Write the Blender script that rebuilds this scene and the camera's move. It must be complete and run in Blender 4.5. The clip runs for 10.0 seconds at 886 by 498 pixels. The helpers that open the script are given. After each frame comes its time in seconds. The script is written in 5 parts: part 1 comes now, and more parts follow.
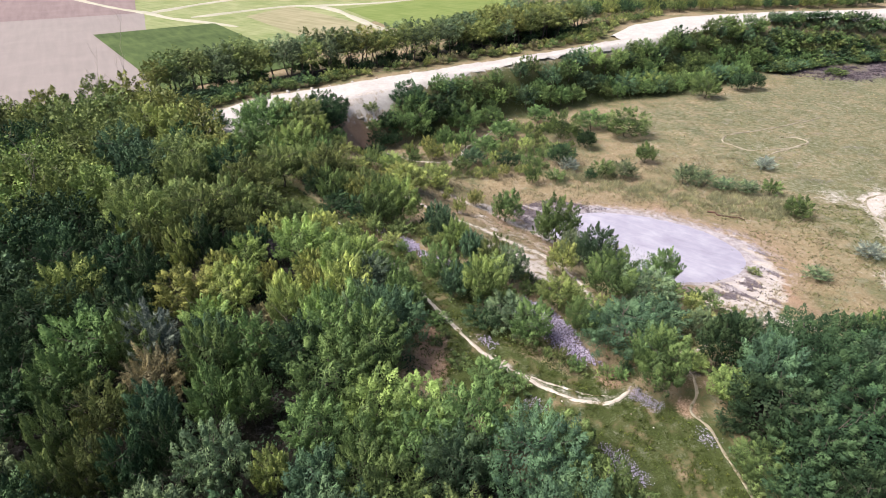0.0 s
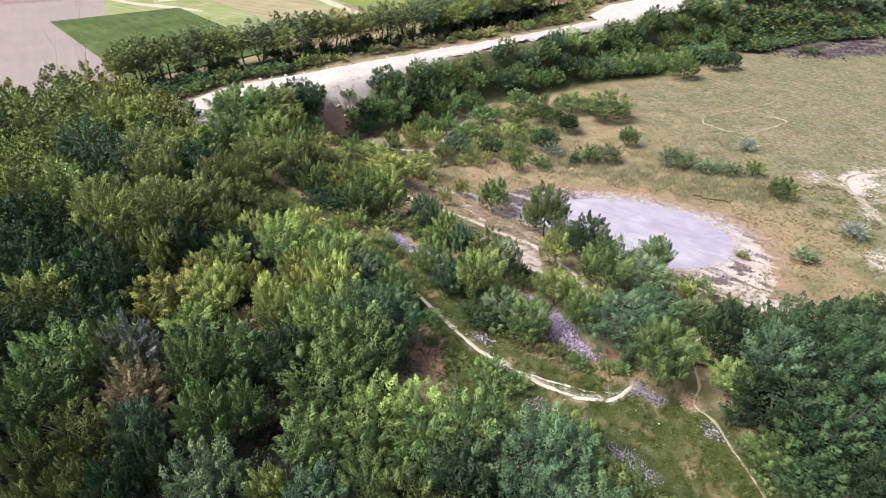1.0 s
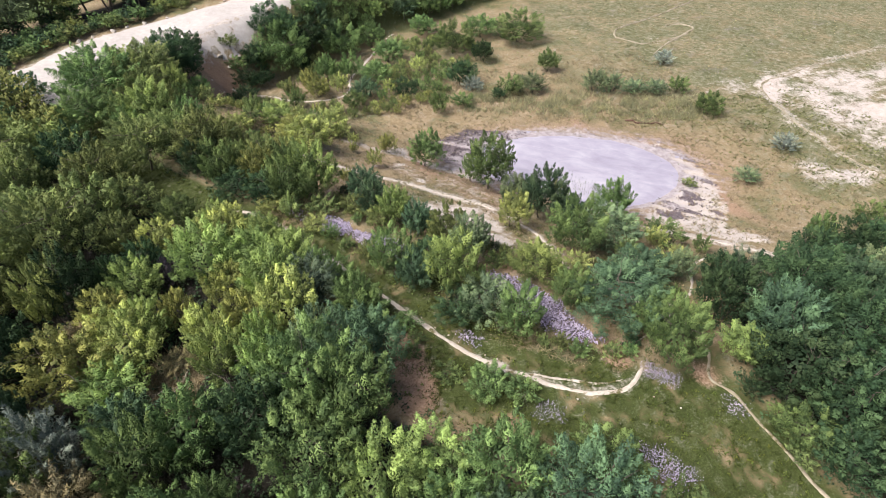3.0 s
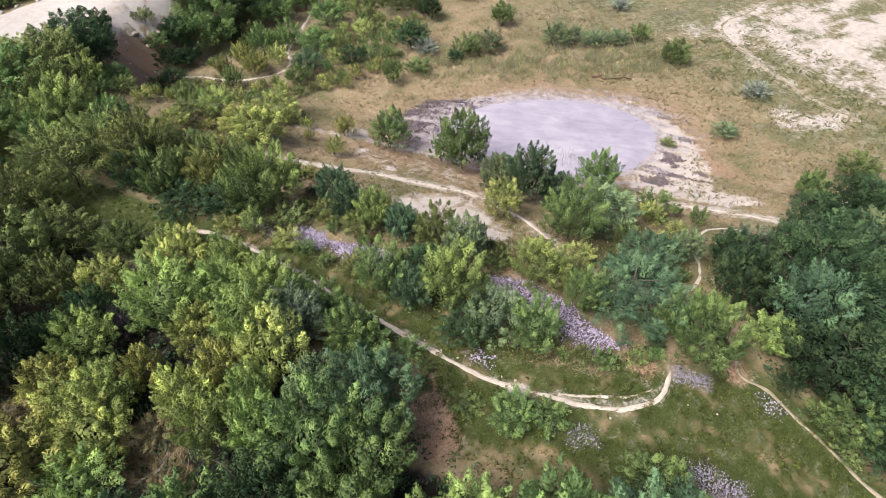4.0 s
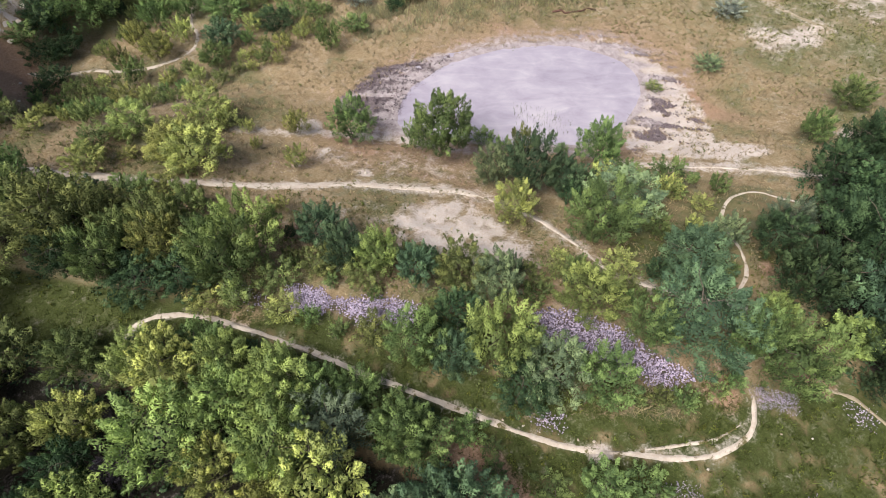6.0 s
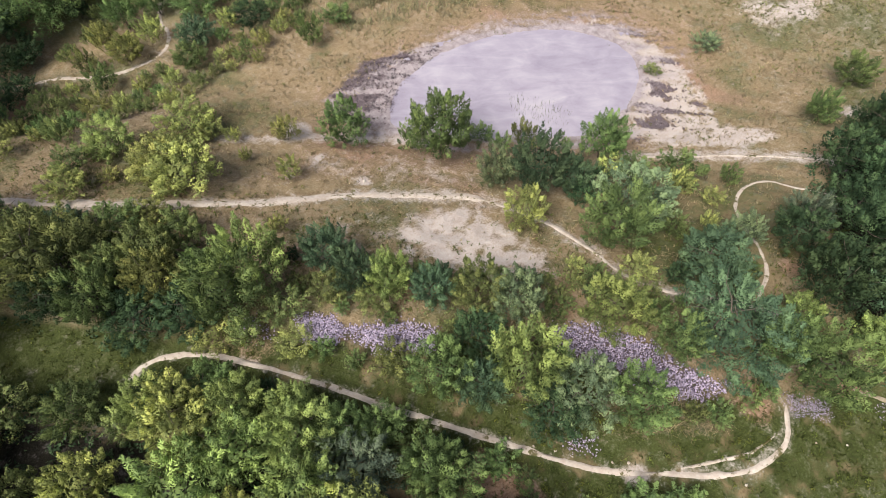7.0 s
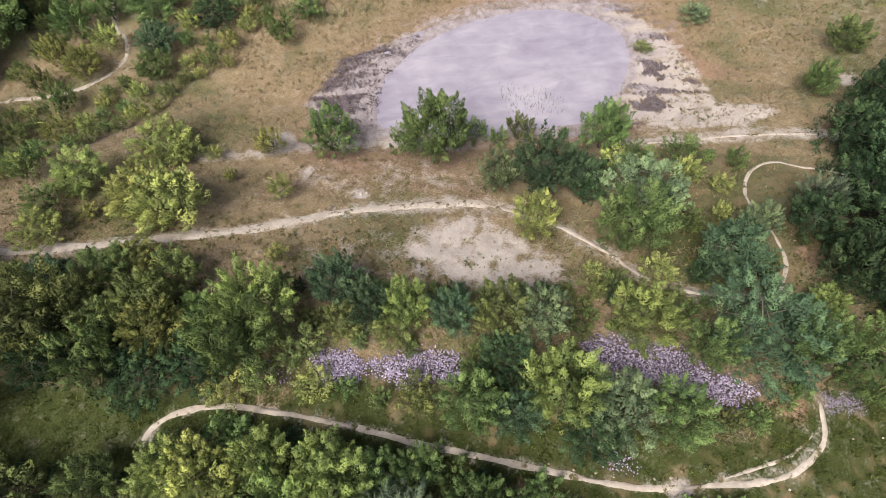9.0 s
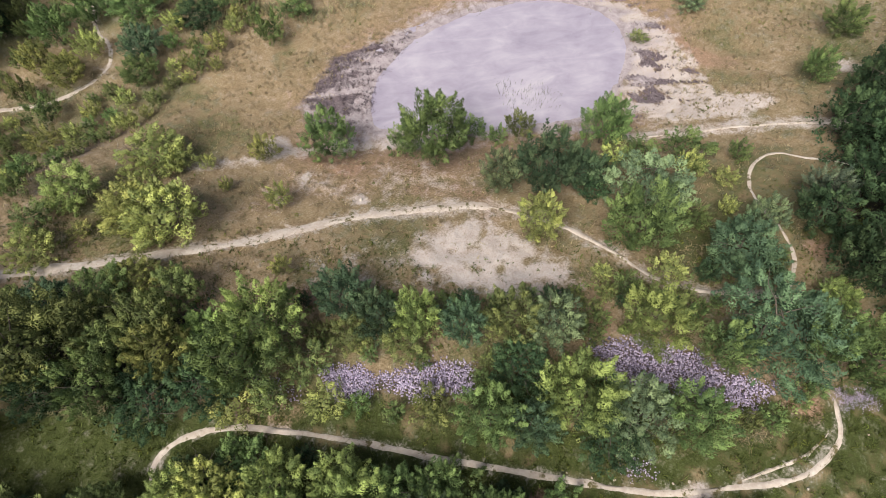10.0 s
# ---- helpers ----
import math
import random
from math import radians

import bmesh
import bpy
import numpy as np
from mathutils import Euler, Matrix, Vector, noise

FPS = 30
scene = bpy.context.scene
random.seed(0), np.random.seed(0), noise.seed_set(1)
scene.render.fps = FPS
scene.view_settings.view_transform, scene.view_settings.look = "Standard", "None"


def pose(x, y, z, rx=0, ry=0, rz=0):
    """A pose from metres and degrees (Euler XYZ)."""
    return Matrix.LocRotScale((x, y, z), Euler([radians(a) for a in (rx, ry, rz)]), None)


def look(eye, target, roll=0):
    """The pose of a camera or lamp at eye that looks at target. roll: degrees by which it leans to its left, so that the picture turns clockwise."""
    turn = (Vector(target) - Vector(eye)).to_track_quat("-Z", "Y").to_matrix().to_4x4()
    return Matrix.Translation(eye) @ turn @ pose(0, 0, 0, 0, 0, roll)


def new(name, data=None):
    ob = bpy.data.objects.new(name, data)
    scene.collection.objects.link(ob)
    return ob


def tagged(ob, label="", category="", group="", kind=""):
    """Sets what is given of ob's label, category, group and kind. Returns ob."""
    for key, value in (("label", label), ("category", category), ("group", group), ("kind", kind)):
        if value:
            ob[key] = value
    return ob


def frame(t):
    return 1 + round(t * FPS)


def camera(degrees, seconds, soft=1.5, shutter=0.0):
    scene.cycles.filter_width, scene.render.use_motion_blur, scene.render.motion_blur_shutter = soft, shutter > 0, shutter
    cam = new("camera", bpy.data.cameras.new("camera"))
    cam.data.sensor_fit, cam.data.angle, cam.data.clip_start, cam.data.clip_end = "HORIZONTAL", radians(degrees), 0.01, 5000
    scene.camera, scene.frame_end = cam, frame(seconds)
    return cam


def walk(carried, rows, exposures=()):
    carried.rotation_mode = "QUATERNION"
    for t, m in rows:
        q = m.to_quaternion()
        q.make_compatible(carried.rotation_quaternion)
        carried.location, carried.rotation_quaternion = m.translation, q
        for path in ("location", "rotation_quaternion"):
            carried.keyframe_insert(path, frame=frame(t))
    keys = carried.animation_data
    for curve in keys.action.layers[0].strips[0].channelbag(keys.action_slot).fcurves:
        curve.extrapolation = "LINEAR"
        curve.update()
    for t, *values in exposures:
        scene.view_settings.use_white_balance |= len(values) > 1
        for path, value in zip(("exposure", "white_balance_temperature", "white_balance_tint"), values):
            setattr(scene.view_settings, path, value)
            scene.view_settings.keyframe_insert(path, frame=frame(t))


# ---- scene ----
cam = camera(75.8, 10.0, soft=0.6)
METRES, EYE, TILT, LEAN, TURN = 60.0, 44.0, -32.5, 0.0, 0.0
ROWS = [
    (0.0, 0.0, 0.0, 0.0, -0.0, 0.0, -0.0),
    (0.5, -0.0147, 0.0187, 0.0112, -0.94, -0.77, 0.62),
    (1.0, -0.0312, 0.0407, 0.024, -2.44, -1.7, 1.56),
    (1.5, -0.0507, 0.0701, 0.041, -4.44, -3.02, 2.82),
    (2.0, -0.0732, 0.111, 0.0644, -7.03, -4.89, 4.49),
    (2.5, -0.0976, 0.1659, 0.0967, -10.14, -7.43, 6.46),
    (4.0, -0.1491, 0.3723, 0.226, -20.32, -16.93, 12.62),
    (4.5, -0.1574, 0.4414, 0.2723, -23.64, -20.21, 14.43),
    (5.0, -0.1608, 0.5064, 0.3162, -26.5, -23.4, 15.97),
    (5.5, -0.1608, 0.5644, 0.3568, -29.08, -26.37, 17.26),
    (7.0, -0.149, 0.6915, 0.4459, -34.94, -33.22, 19.99),
    (7.5, -0.1454, 0.7184, 0.4641, -36.4, -34.76, 20.66),
    (8.0, -0.142, 0.7401, 0.4786, -37.88, -36.14, 21.28),
    (8.5, -0.1383, 0.7591, 0.4909, -39.13, -37.35, 21.79),
    (9.0, -0.1345, 0.7769, 0.5027, -40.25, -38.48, 22.23),
    (9.5, -0.1306, 0.7945, 0.5138, -41.38, -39.61, 22.68),
    (10.0, -0.1266, 0.8119, 0.5251, -42.54, -40.78, 23.1),
]
walk(cam, [(t, pose(0, 0, EYE, TILT, LEAN, TURN) @ pose(METRES * x, METRES * y, METRES * z, 90 + pitch, roll, yaw)) for t, x, y, z, yaw, pitch, roll in ROWS],
     [(0.0, 1.21, 6400, 10), (2.5, 1.17, 6450, 10), (5.0, 1.0, 6600, 10), (8.0, 0.82, 6750, 10), (10.0, 0.79, 6750, 10)])

# ---- light: a bright, thinly overcast sky ----
SUN_UP, SUN_AT = 56.0, 258.0
world = bpy.data.worlds.new("sky")
scene.world = world
world.use_nodes = True
wn = world.node_tree.nodes
sky = wn.new("ShaderNodeTexSky")
sky.sky_type, sky.sun_disc = "NISHITA", False
sky.sun_elevation, sky.sun_rotation = radians(SUN_UP), radians(SUN_AT)
sky.air_density, sky.dust_density, sky.ozone_density = 1.0, 5.0, 0.6
wn["Background"].inputs["Strength"].default_value = 0.070
world.node_tree.links.new(sky.outputs["Color"], wn["Background"].inputs["Color"])
sun = new("sun", bpy.data.lights.new("sun", "SUN"))
sun.data.energy, sun.data.angle, sun.data.color = 3.3, radians(32), (1.0, 0.955, 0.875)
sun.matrix_world = look((0, 0, 0), (-math.sin(radians(SUN_AT)) * math.cos(radians(SUN_UP)), -math.cos(radians(SUN_AT)) * math.cos(radians(SUN_UP)), -math.sin(radians(SUN_UP))))
sun.location = (0, 0, 120)


# ---- materials ----
TONE = 0.62  # all colours below are given on one scale of greys and brought to real reflectance by this


class Nodes:
    """A node material, built line by line."""

    def __init__(self, name, roughness=0.9):
        self.mat = bpy.data.materials.new(name)
        self.mat.use_nodes = True
        self.tree = self.mat.node_tree
        self.bsdf = self.tree.nodes["Principled BSDF"]
        self.bsdf.inputs["Roughness"].default_value = roughness
        self.bsdf.inputs["Specular IOR Level"].default_value = 0.25
        self.where = self.add("ShaderNodeTexCoord").outputs["Object"]

    def add(self, kind):
        return self.tree.nodes.new(kind)

    def put(self, value, socket):
        if isinstance(value, bpy.types.NodeSocket):
            self.tree.links.new(value, socket)
        else:
            socket.default_value = value

    def noise(self, scale, detail=4.0, rough=0.55, warp=0.0, stretch=None):
        n = self.add("ShaderNodeTexNoise")
        n.inputs["Scale"].default_value, n.inputs["Detail"].default_value = scale, detail
        n.inputs["Roughness"].default_value, n.inputs["Distortion"].default_value = rough, warp
        if stretch:
            m = self.add("ShaderNodeMapping")
            m.vector_type = "TEXTURE"
            m.inputs["Scale"].default_value, m.inputs["Rotation"].default_value = tuple(1 / f for f in stretch[0]), stretch[1]
            self.put(self.where, m.inputs["Vector"])
            self.put(m.outputs[0], n.inputs["Vector"])
        else:
            self.put(self.where, n.inputs["Vector"])
        return n.outputs["Fac"]

    def ramp(self, fac, stops):
        r = self.add("ShaderNodeValToRGB")
        e = r.color_ramp.elements
        while len(e) < len(stops):
            e.new(0.5)
        for item, (at, c) in zip(e, stops):
            item.position, item.color = at, (*c, 1) if isinstance(c, tuple) else (c, c, c, 1)
        self.put(fac, r.inputs[0])
        return r.outputs["Color"]

    def mix(self, fac, a, b, how="MIX"):
        m = self.add("ShaderNodeMix")
        m.data_type, m.blend_type = "RGBA", how
        self.put(fac, m.inputs[0])
        self.put(a if not isinstance(a, tuple) else (*a, 1), m.inputs[6])
        self.put(b if not isinstance(b, tuple) else (*b, 1), m.inputs[7])
        return m.outputs[2]

    def math(self, op, a, b=0.0, clamp=False):
        m = self.add("ShaderNodeMath")
        m.operation, m.use_clamp = op, clamp
        self.put(a, m.inputs[0])
        self.put(b, m.inputs[1])
        return m.outputs[0]

    def smooth(self, value, low, high):
        m = self.add("ShaderNodeMapRange")
        m.interpolation_type = "SMOOTHSTEP"
        m.inputs[1].default_value, m.inputs[2].default_value = low, high
        self.put(value, m.inputs[0])
        return m.outputs[0]

    def bump(self, height, strength, distance):
        b = self.add("ShaderNodeBump")
        b.inputs["Strength"].default_value, b.inputs["Distance"].default_value = strength, distance
        self.put(height, b.inputs["Height"])
        self.put(b.outputs[0], self.bsdf.inputs["Normal"])

    def colour(self, c):
        """Sets the base colour, at the reflectance that open ground and leaves have."""
        self.put(self.mix(1.0, c, (TONE, TONE, TONE), "MULTIPLY"), self.bsdf.inputs["Base Color"])
        return self.mat


def leaf_material(name, base, turn=0.08, back=0.07):
    """Leaves: each leaf and each plant a little different, light shining through."""
    n = Nodes(name, 0.6)
    n.bsdf.inputs["Specular IOR Level"].default_value = 0.06
    geo, info, own = n.add("ShaderNodeNewGeometry"), n.add("ShaderNodeObjectInfo"), n.add("ShaderNodeAttribute")
    own.attribute_name = "plant"
    each = n.math("FRACT", n.math("ADD", info.outputs["Random"], own.outputs["Fac"]))
    hsv = n.add("ShaderNodeHueSaturation")
    old = (min(1, base[0] * 1.22 + 0.01), base[1] * 1.22, base[2] * 1.1)
    deep = (base[0] * 0.55, base[1] * 0.62, base[2] * 0.70)
    clump = n.add("ShaderNodeAttribute")
    clump.attribute_name = "clump"
    c = n.mix(geo.outputs["Random Per Island"], deep, base)
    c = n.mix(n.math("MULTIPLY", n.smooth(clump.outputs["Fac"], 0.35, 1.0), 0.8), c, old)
    c = n.mix(n.smooth(n.noise(0.5, 3), 0.5, 0.75), c, old)
    n.put(n.math("ADD", 0.5 - turn / 5, n.math("MULTIPLY", each, turn / 2.5)), hsv.inputs["Hue"])
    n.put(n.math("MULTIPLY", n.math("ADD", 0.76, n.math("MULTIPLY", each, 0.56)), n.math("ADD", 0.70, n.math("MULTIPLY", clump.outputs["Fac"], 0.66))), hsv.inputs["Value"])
    hsv.inputs["Saturation"].default_value = 1.0
    n.put(c, hsv.inputs["Color"])
    n.colour(hsv.outputs["Color"])
    through_leaf, both = n.add("ShaderNodeBsdfTranslucent"), n.add("ShaderNodeMixShader")
    n.put(n.mix(1.0, hsv.outputs["Color"], (TONE, TONE, TONE), "MULTIPLY"), through_leaf.inputs["Color"])
    both.inputs[0].default_value = back
    n.put(n.bsdf.outputs[0], both.inputs[1])
    n.put(through_leaf.outputs[0], both.inputs[2])
    n.put(both.outputs[0], n.tree.nodes["Material Output"].inputs["Surface"])
    return n.mat


def bark_material():
    n = Nodes("bark", 0.95)
    g = n.noise(6, 6, 0.6, 0.4)
    n.bump(g, 0.6, 0.03)
    return n.colour(n.ramp(g, [(0.3, (0.06, 0.05, 0.04)), (0.7, (0.22, 0.19, 0.16))]))


def ground_material():
    """Dry grassland with green, sandy, red, heathy and littered stretches, by the cover of each place; the litter's
    colour includes the woods' shade.
    """
    n = Nodes("ground", 0.95)
    one, two, three = n.add("ShaderNodeAttribute"), n.add("ShaderNodeAttribute"), n.add("ShaderNodeAttribute")
    one.attribute_name, two.attribute_name, three.attribute_name = "cover", "cover_b", "green"
    a, b = n.add("ShaderNodeSeparateColor"), n.add("ShaderNodeSeparateColor")
    n.put(one.outputs["Color"], a.inputs[0])
    n.put(two.outputs["Color"], b.inputs[0])
    fine, mid, wide = n.noise(5.5, 6, 0.65), n.noise(0.9, 5, 0.6, 0.6), n.noise(0.13, 4, 0.55, 0.5)
    speck = n.noise(16, 3, 0.7)
    edge = n.math("ADD", n.math("MULTIPLY", mid, 0.7), n.math("MULTIPLY", fine, 0.5))

    def share(mask, low=0.66, high=1.06):
        return n.smooth(n.math("ADD", mask, n.math("SUBTRACT", edge, 0.1)), low, high)

    straw = n.ramp(n.math("ADD", n.math("MULTIPLY", fine, 0.6), n.math("MULTIPLY", mid, 0.4)),
                   [(0.32, (0.150, 0.108, 0.060)), (0.46, (0.300, 0.225, 0.135)), (0.57, (0.415, 0.325, 0.218)), (0.70, (0.56, 0.47, 0.355))])
    olive = n.ramp(fine, [(0.3, (0.06, 0.064, 0.024)), (0.5, (0.15, 0.150, 0.058)), (0.75, (0.27, 0.25, 0.13))])
    meadow = n.ramp(n.math("ADD", n.math("MULTIPLY", fine, 0.45), n.math("MULTIPLY", mid, 0.55)),
                    [(0.36, (0.055, 0.066, 0.026)), (0.46, (0.135, 0.145, 0.070)), (0.54, (0.225, 0.218, 0.135)), (0.66, (0.42, 0.375, 0.31))])
    grass = n.ramp(n.math("ADD", n.math("MULTIPLY", fine, 0.6), n.math("MULTIPLY", mid, 0.4)),
                   [(0.3, (0.026, 0.035, 0.009)), (0.45, (0.050, 0.068, 0.016)), (0.58, (0.085, 0.106, 0.030)), (0.75, (0.145, 0.158, 0.062))])
    sand = n.ramp(n.math("ADD", n.math("MULTIPLY", fine, 0.5), n.math("MULTIPLY", mid, 0.5)),
                  [(0.25, (0.35, 0.275, 0.23)), (0.45, (0.58, 0.505, 0.47)), (0.7, (0.77, 0.71, 0.685))])
    red = n.ramp(fine, [(0.3, (0.25, 0.150, 0.100)), (0.7, (0.52, 0.36, 0.26))])
    heath = n.ramp(fine, [(0.35, (0.068, 0.052, 0.062)), (0.65, (0.235, 0.19, 0.215))])
    # leaf litter, taken down to near black: the shade under trees is in its colour
    shaded_litter = n.ramp(fine, [(0.3, (0.006, 0.006, 0.004)), (0.7, (0.022, 0.020, 0.012))])
    c = n.mix(n.smooth(n.math("ADD", n.math("MULTIPLY", wide, 0.6), n.math("MULTIPLY", mid, 0.4)), 0.47, 0.62), straw, olive)
    patch = n.noise(0.33, 6, 0.62, 1.2)
    c = n.mix(n.smooth(n.math("ADD", three.outputs["Fac"], n.math("MULTIPLY", n.math("SUBTRACT", n.math("ADD", n.math("MULTIPLY", patch, 0.6), n.math("MULTIPLY", wide, 0.4)), 0.5), 2.6)), -0.1, 1.1), c, meadow)
    c = n.mix(share(a.outputs[1]), c, grass)
    c = n.mix(share(a.outputs[2]), c, red)
    c = n.mix(share(b.outputs[2]), c, shaded_litter)
    c = n.mix(share(b.outputs[0]), c, heath)
    c = n.mix(share(a.outputs[0]), c, sand)
    mud = n.ramp(n.math("ADD", n.math("MULTIPLY", fine, 0.3), n.math("MULTIPLY", mid, 0.7)), [(0.3, (0.22, 0.18, 0.19)), (0.5, (0.42, 0.37, 0.40)), (0.7, (0.60, 0.54, 0.57))])
    c = n.mix(share(b.outputs[1], 0.5, 1.05), c, mud)
    c = n.mix(n.math("MULTIPLY", n.math("MULTIPLY", n.smooth(speck, 0.62, 0.72), 0.35), n.math("SUBTRACT", 1.0, b.outputs[2], True)), c, (0.5, 0.42, 0.33))
    n.bump(n.math("ADD", fine, n.math("MULTIPLY", mid, 2.0)), 0.65, 0.12)
    return n.colour(c)


def soil_material(name, dark, pale, size=3.0, tufts_=False):
    n = Nodes(name, 0.95)
    g = n.math("ADD", n.math("MULTIPLY", n.noise(size, 6, 0.65), 0.6), n.math("MULTIPLY", n.noise(size / 7, 4, 0.5, 0.8), 0.4))
    n.bump(g, 0.7, 0.08)
    c = n.ramp(g, [(0.32, dark), (0.52, tuple((p + q) / 2 for p, q in zip(dark, pale))), (0.68, pale)])
    if tufts_:
        c = n.mix(n.smooth(n.math("ADD", n.math("MULTIPLY", n.noise(1.6, 6, 0.7), 0.6), n.math("MULTIPLY", n.noise(0.35, 3), 0.4)), 0.53, 0.60), c, (0.15, 0.135, 0.06))
    return n.colour(c)


def field_material(name, dark, pale, along, stretch=12.0):
    """A field with rows running one way."""
    n = Nodes(name, 0.95)
    rows_ = n.noise(0.5, 4, 0.6, 0.2, ((1.0, 1.0 / stretch, 1.0), (0, 0, radians(along))))
    g = n.math("ADD", n.math("MULTIPLY", rows_, 0.5), n.math("MULTIPLY", n.noise(0.09, 5, 0.6, 0.6), 0.5))
    return n.colour(n.ramp(g, [(0.36, dark), (0.62, pale)]))


def water_material():
    n = Nodes("milky_water", 0.32)
    n.bsdf.inputs["Specular IOR Level"].default_value = 0.3
    streaks = n.noise(0.30, 6, 0.6, 0.7, ((0.7, 1.7, 1.0), (0, 0, radians(-38))))
    # soft mottling: the reflection of clouds painted into the water's colour
    clouds = n.noise(0.16, 5, 0.6, 0.5)
    g = n.math("ADD", n.math("MULTIPLY", streaks, 0.45), n.math("MULTIPLY", clouds, 0.55))
    return n.colour(n.ramp(g, [(0.36, (0.345, 0.315, 0.415)), (0.48, (0.425, 0.395, 0.500)), (0.60, (0.525, 0.495, 0.595)), (0.70, (0.60, 0.57, 0.645))]))


def stone_material(name, dark, pale):
    n = Nodes(name, 0.85)
    info, geo = n.add("ShaderNodeObjectInfo"), n.add("ShaderNodeNewGeometry")
    pick = n.math("FRACT", n.math("ADD", info.outputs["Random"], geo.outputs["Random Per Island"]))
    c = n.ramp(pick, [(0.0, dark), (0.42, tuple((p + q) / 2 for p, q in zip(dark, pale))), (1.0, pale)])
    g = n.noise(9, 5, 0.6)
    n.bump(g, 0.5, 0.03)
    return n.colour(n.mix(0.35, c, n.ramp(g, [(0.3, 0.25), (0.7, 0.75)]), "OVERLAY"))


LEAF = {
    "mid": (0.185, 0.270, 0.104), "light": (0.320, 0.420, 0.145), "yellow": (0.46, 0.495, 0.165), "sapling": (0.44, 0.485, 0.17), "dark": (0.072, 0.128, 0.064),
    "blue": (0.122, 0.200, 0.114), "olive": (0.255, 0.310, 0.120), "yellowolive": (0.34, 0.375, 0.13), "silver": (0.40, 0.46, 0.40),
    "silverleaf": (0.215, 0.285, 0.160), "pine": (0.165, 0.220, 0.150), "purple": (0.095, 0.085, 0.11), "dry": (0.34, 0.29, 0.17),
}
LEAVES = {k: leaf_material("leaves_" + k, v) for k, v in LEAF.items()}
BARK = bark_material()
GROUND = ground_material()
PATH = soil_material("trodden_sandy_soil", (0.50, 0.42, 0.36), (0.84, 0.765, 0.71), 2.6, True)
TRACK = soil_material("farm_track_soil", (0.42, 0.40, 0.30), (0.62, 0.57, 0.50), 0.25)
WORN = soil_material("worn_track", (0.27, 0.23, 0.16), (0.56, 0.49, 0.40), 2.0, True)
CHALK = soil_material("white_gravel", (0.50, 0.455, 0.445), (0.70, 0.65, 0.64), 1.2)
RED_BARK = soil_material("red_bark", (0.075, 0.04, 0.032), (0.20, 0.11, 0.09), 3.0)
WATER = water_material()
STONE = stone_material("violet_grey_rubble", (0.10, 0.08, 0.14), (0.76, 0.67, 0.90))
BOULDER = stone_material("pale_rock", (0.45, 0.36, 0.30), (0.74, 0.68, 0.62))
STRAW = leaf_material("dry_grass_blades", (0.47, 0.39, 0.26), 0.05, 0.4)
BLADE = leaf_material("green_grass_blades", (0.125, 0.155, 0.048), 0.06, 0.3)
MEADOW_BLADE = leaf_material("meadow_blades", (0.33, 0.34, 0.165), 0.05, 0.45)
REED = leaf_material("reed_blades", (0.54, 0.52, 0.32), 0.06, 0.45)
HEATH = leaf_material("violet_heath", (0.21, 0.17, 0.20), 0.05, 0.25)
WEED = leaf_material("weed_leaves", (0.18, 0.215, 0.055), 0.08, 0.3)


# ---- helpers of this place ----
def mesh_from(name, verts, faces, material, shade=False):
    me = bpy.data.meshes.new(name)
    me.from_pydata([tuple(v) for v in verts], [], [tuple(int(i) for i in q) for q in faces])
    me.materials.append(material)
    if shade:
        me.polygons.foreach_set("use_smooth", [True] * len(me.polygons))
    me.update()
    return me


def tri_mesh(name, v, f, materials, slots=None, each=None, clump=None):
    """A mesh of triangles from arrays; slots: a material for each face; each, clump: numbers for the plant and the clump a vertex belongs to."""
    me = bpy.data.meshes.new(name)
    me.vertices.add(len(v))
    me.vertices.foreach_set("co", np.asarray(v, np.float32).reshape(-1))
    me.loops.add(len(f) * 3)
    me.loops.foreach_set("vertex_index", np.asarray(f, np.int32).reshape(-1))
    me.polygons.add(len(f))
    me.polygons.foreach_set("loop_start", (np.arange(len(f)) * 3).astype(np.int32))
    for m in materials:
        me.materials.append(m)
    if slots is not None:
        me.polygons.foreach_set("material_index", np.asarray(slots, np.int32))
    if each is not None:
        me.attributes.new("plant", "FLOAT", "POINT").data.foreach_set("value", np.asarray(each, np.float32))
    if clump is not None:
        me.attributes.new("clump", "FLOAT", "POINT").data.foreach_set("value", np.asarray(clump, np.float32))
    me.update(calc_edges=True)
    return me


def part(name, me, parent, label=""):
    ob = new(name, me)
    ob.parent = parent
    return tagged(ob, label) if label else ob


# ---- the lie of the land: a wooded bench at z = 0 above a pit floor ----
BENCH_EDGE = [(260, -40), (110, 8), (62, 30), (36, 38), (23, 44), (12, 53), (0, 64), (-10, 75), (-21, 92), (-27, 112),
              (-28, 134), (0, 157), (31, 177), (70, 203), (112, 224), (140, 236), (195, 253), (420, 330)]
POND = (35.3, 87.3, 18.3, 11.3, -18.0, -10.6)


def polyline_distance(x, y, pts):
    """Distance to a line of points, the share of the way along it, and the side (left is positive)."""
    best = np.full(x.shape, 1e9)
    side, along = np.zeros(x.shape), np.zeros(x.shape)
    n = len(pts) - 1
    for i in range(n):
        (ax, ay), (bx, by) = pts[i], pts[i + 1]
        dx, dy = bx - ax, by - ay
        u = np.clip(((x - ax) * dx + (y - ay) * dy) / (dx * dx + dy * dy), 0, 1)
        px, py = x - ax - u * dx, y - ay - u * dy
        d = np.hypot(px, py)
        s = np.sign(dx * py - dy * px)
        near = d < best
        best, side, along = np.where(near, d, best), np.where(near, s, side), np.where(near, (i + u) / n, along)
    return best, along, side


def smooth(a, b, x):
    u = np.clip((x - a) / (b - a), 0, 1)
    return u * u * (3 - 2 * u)


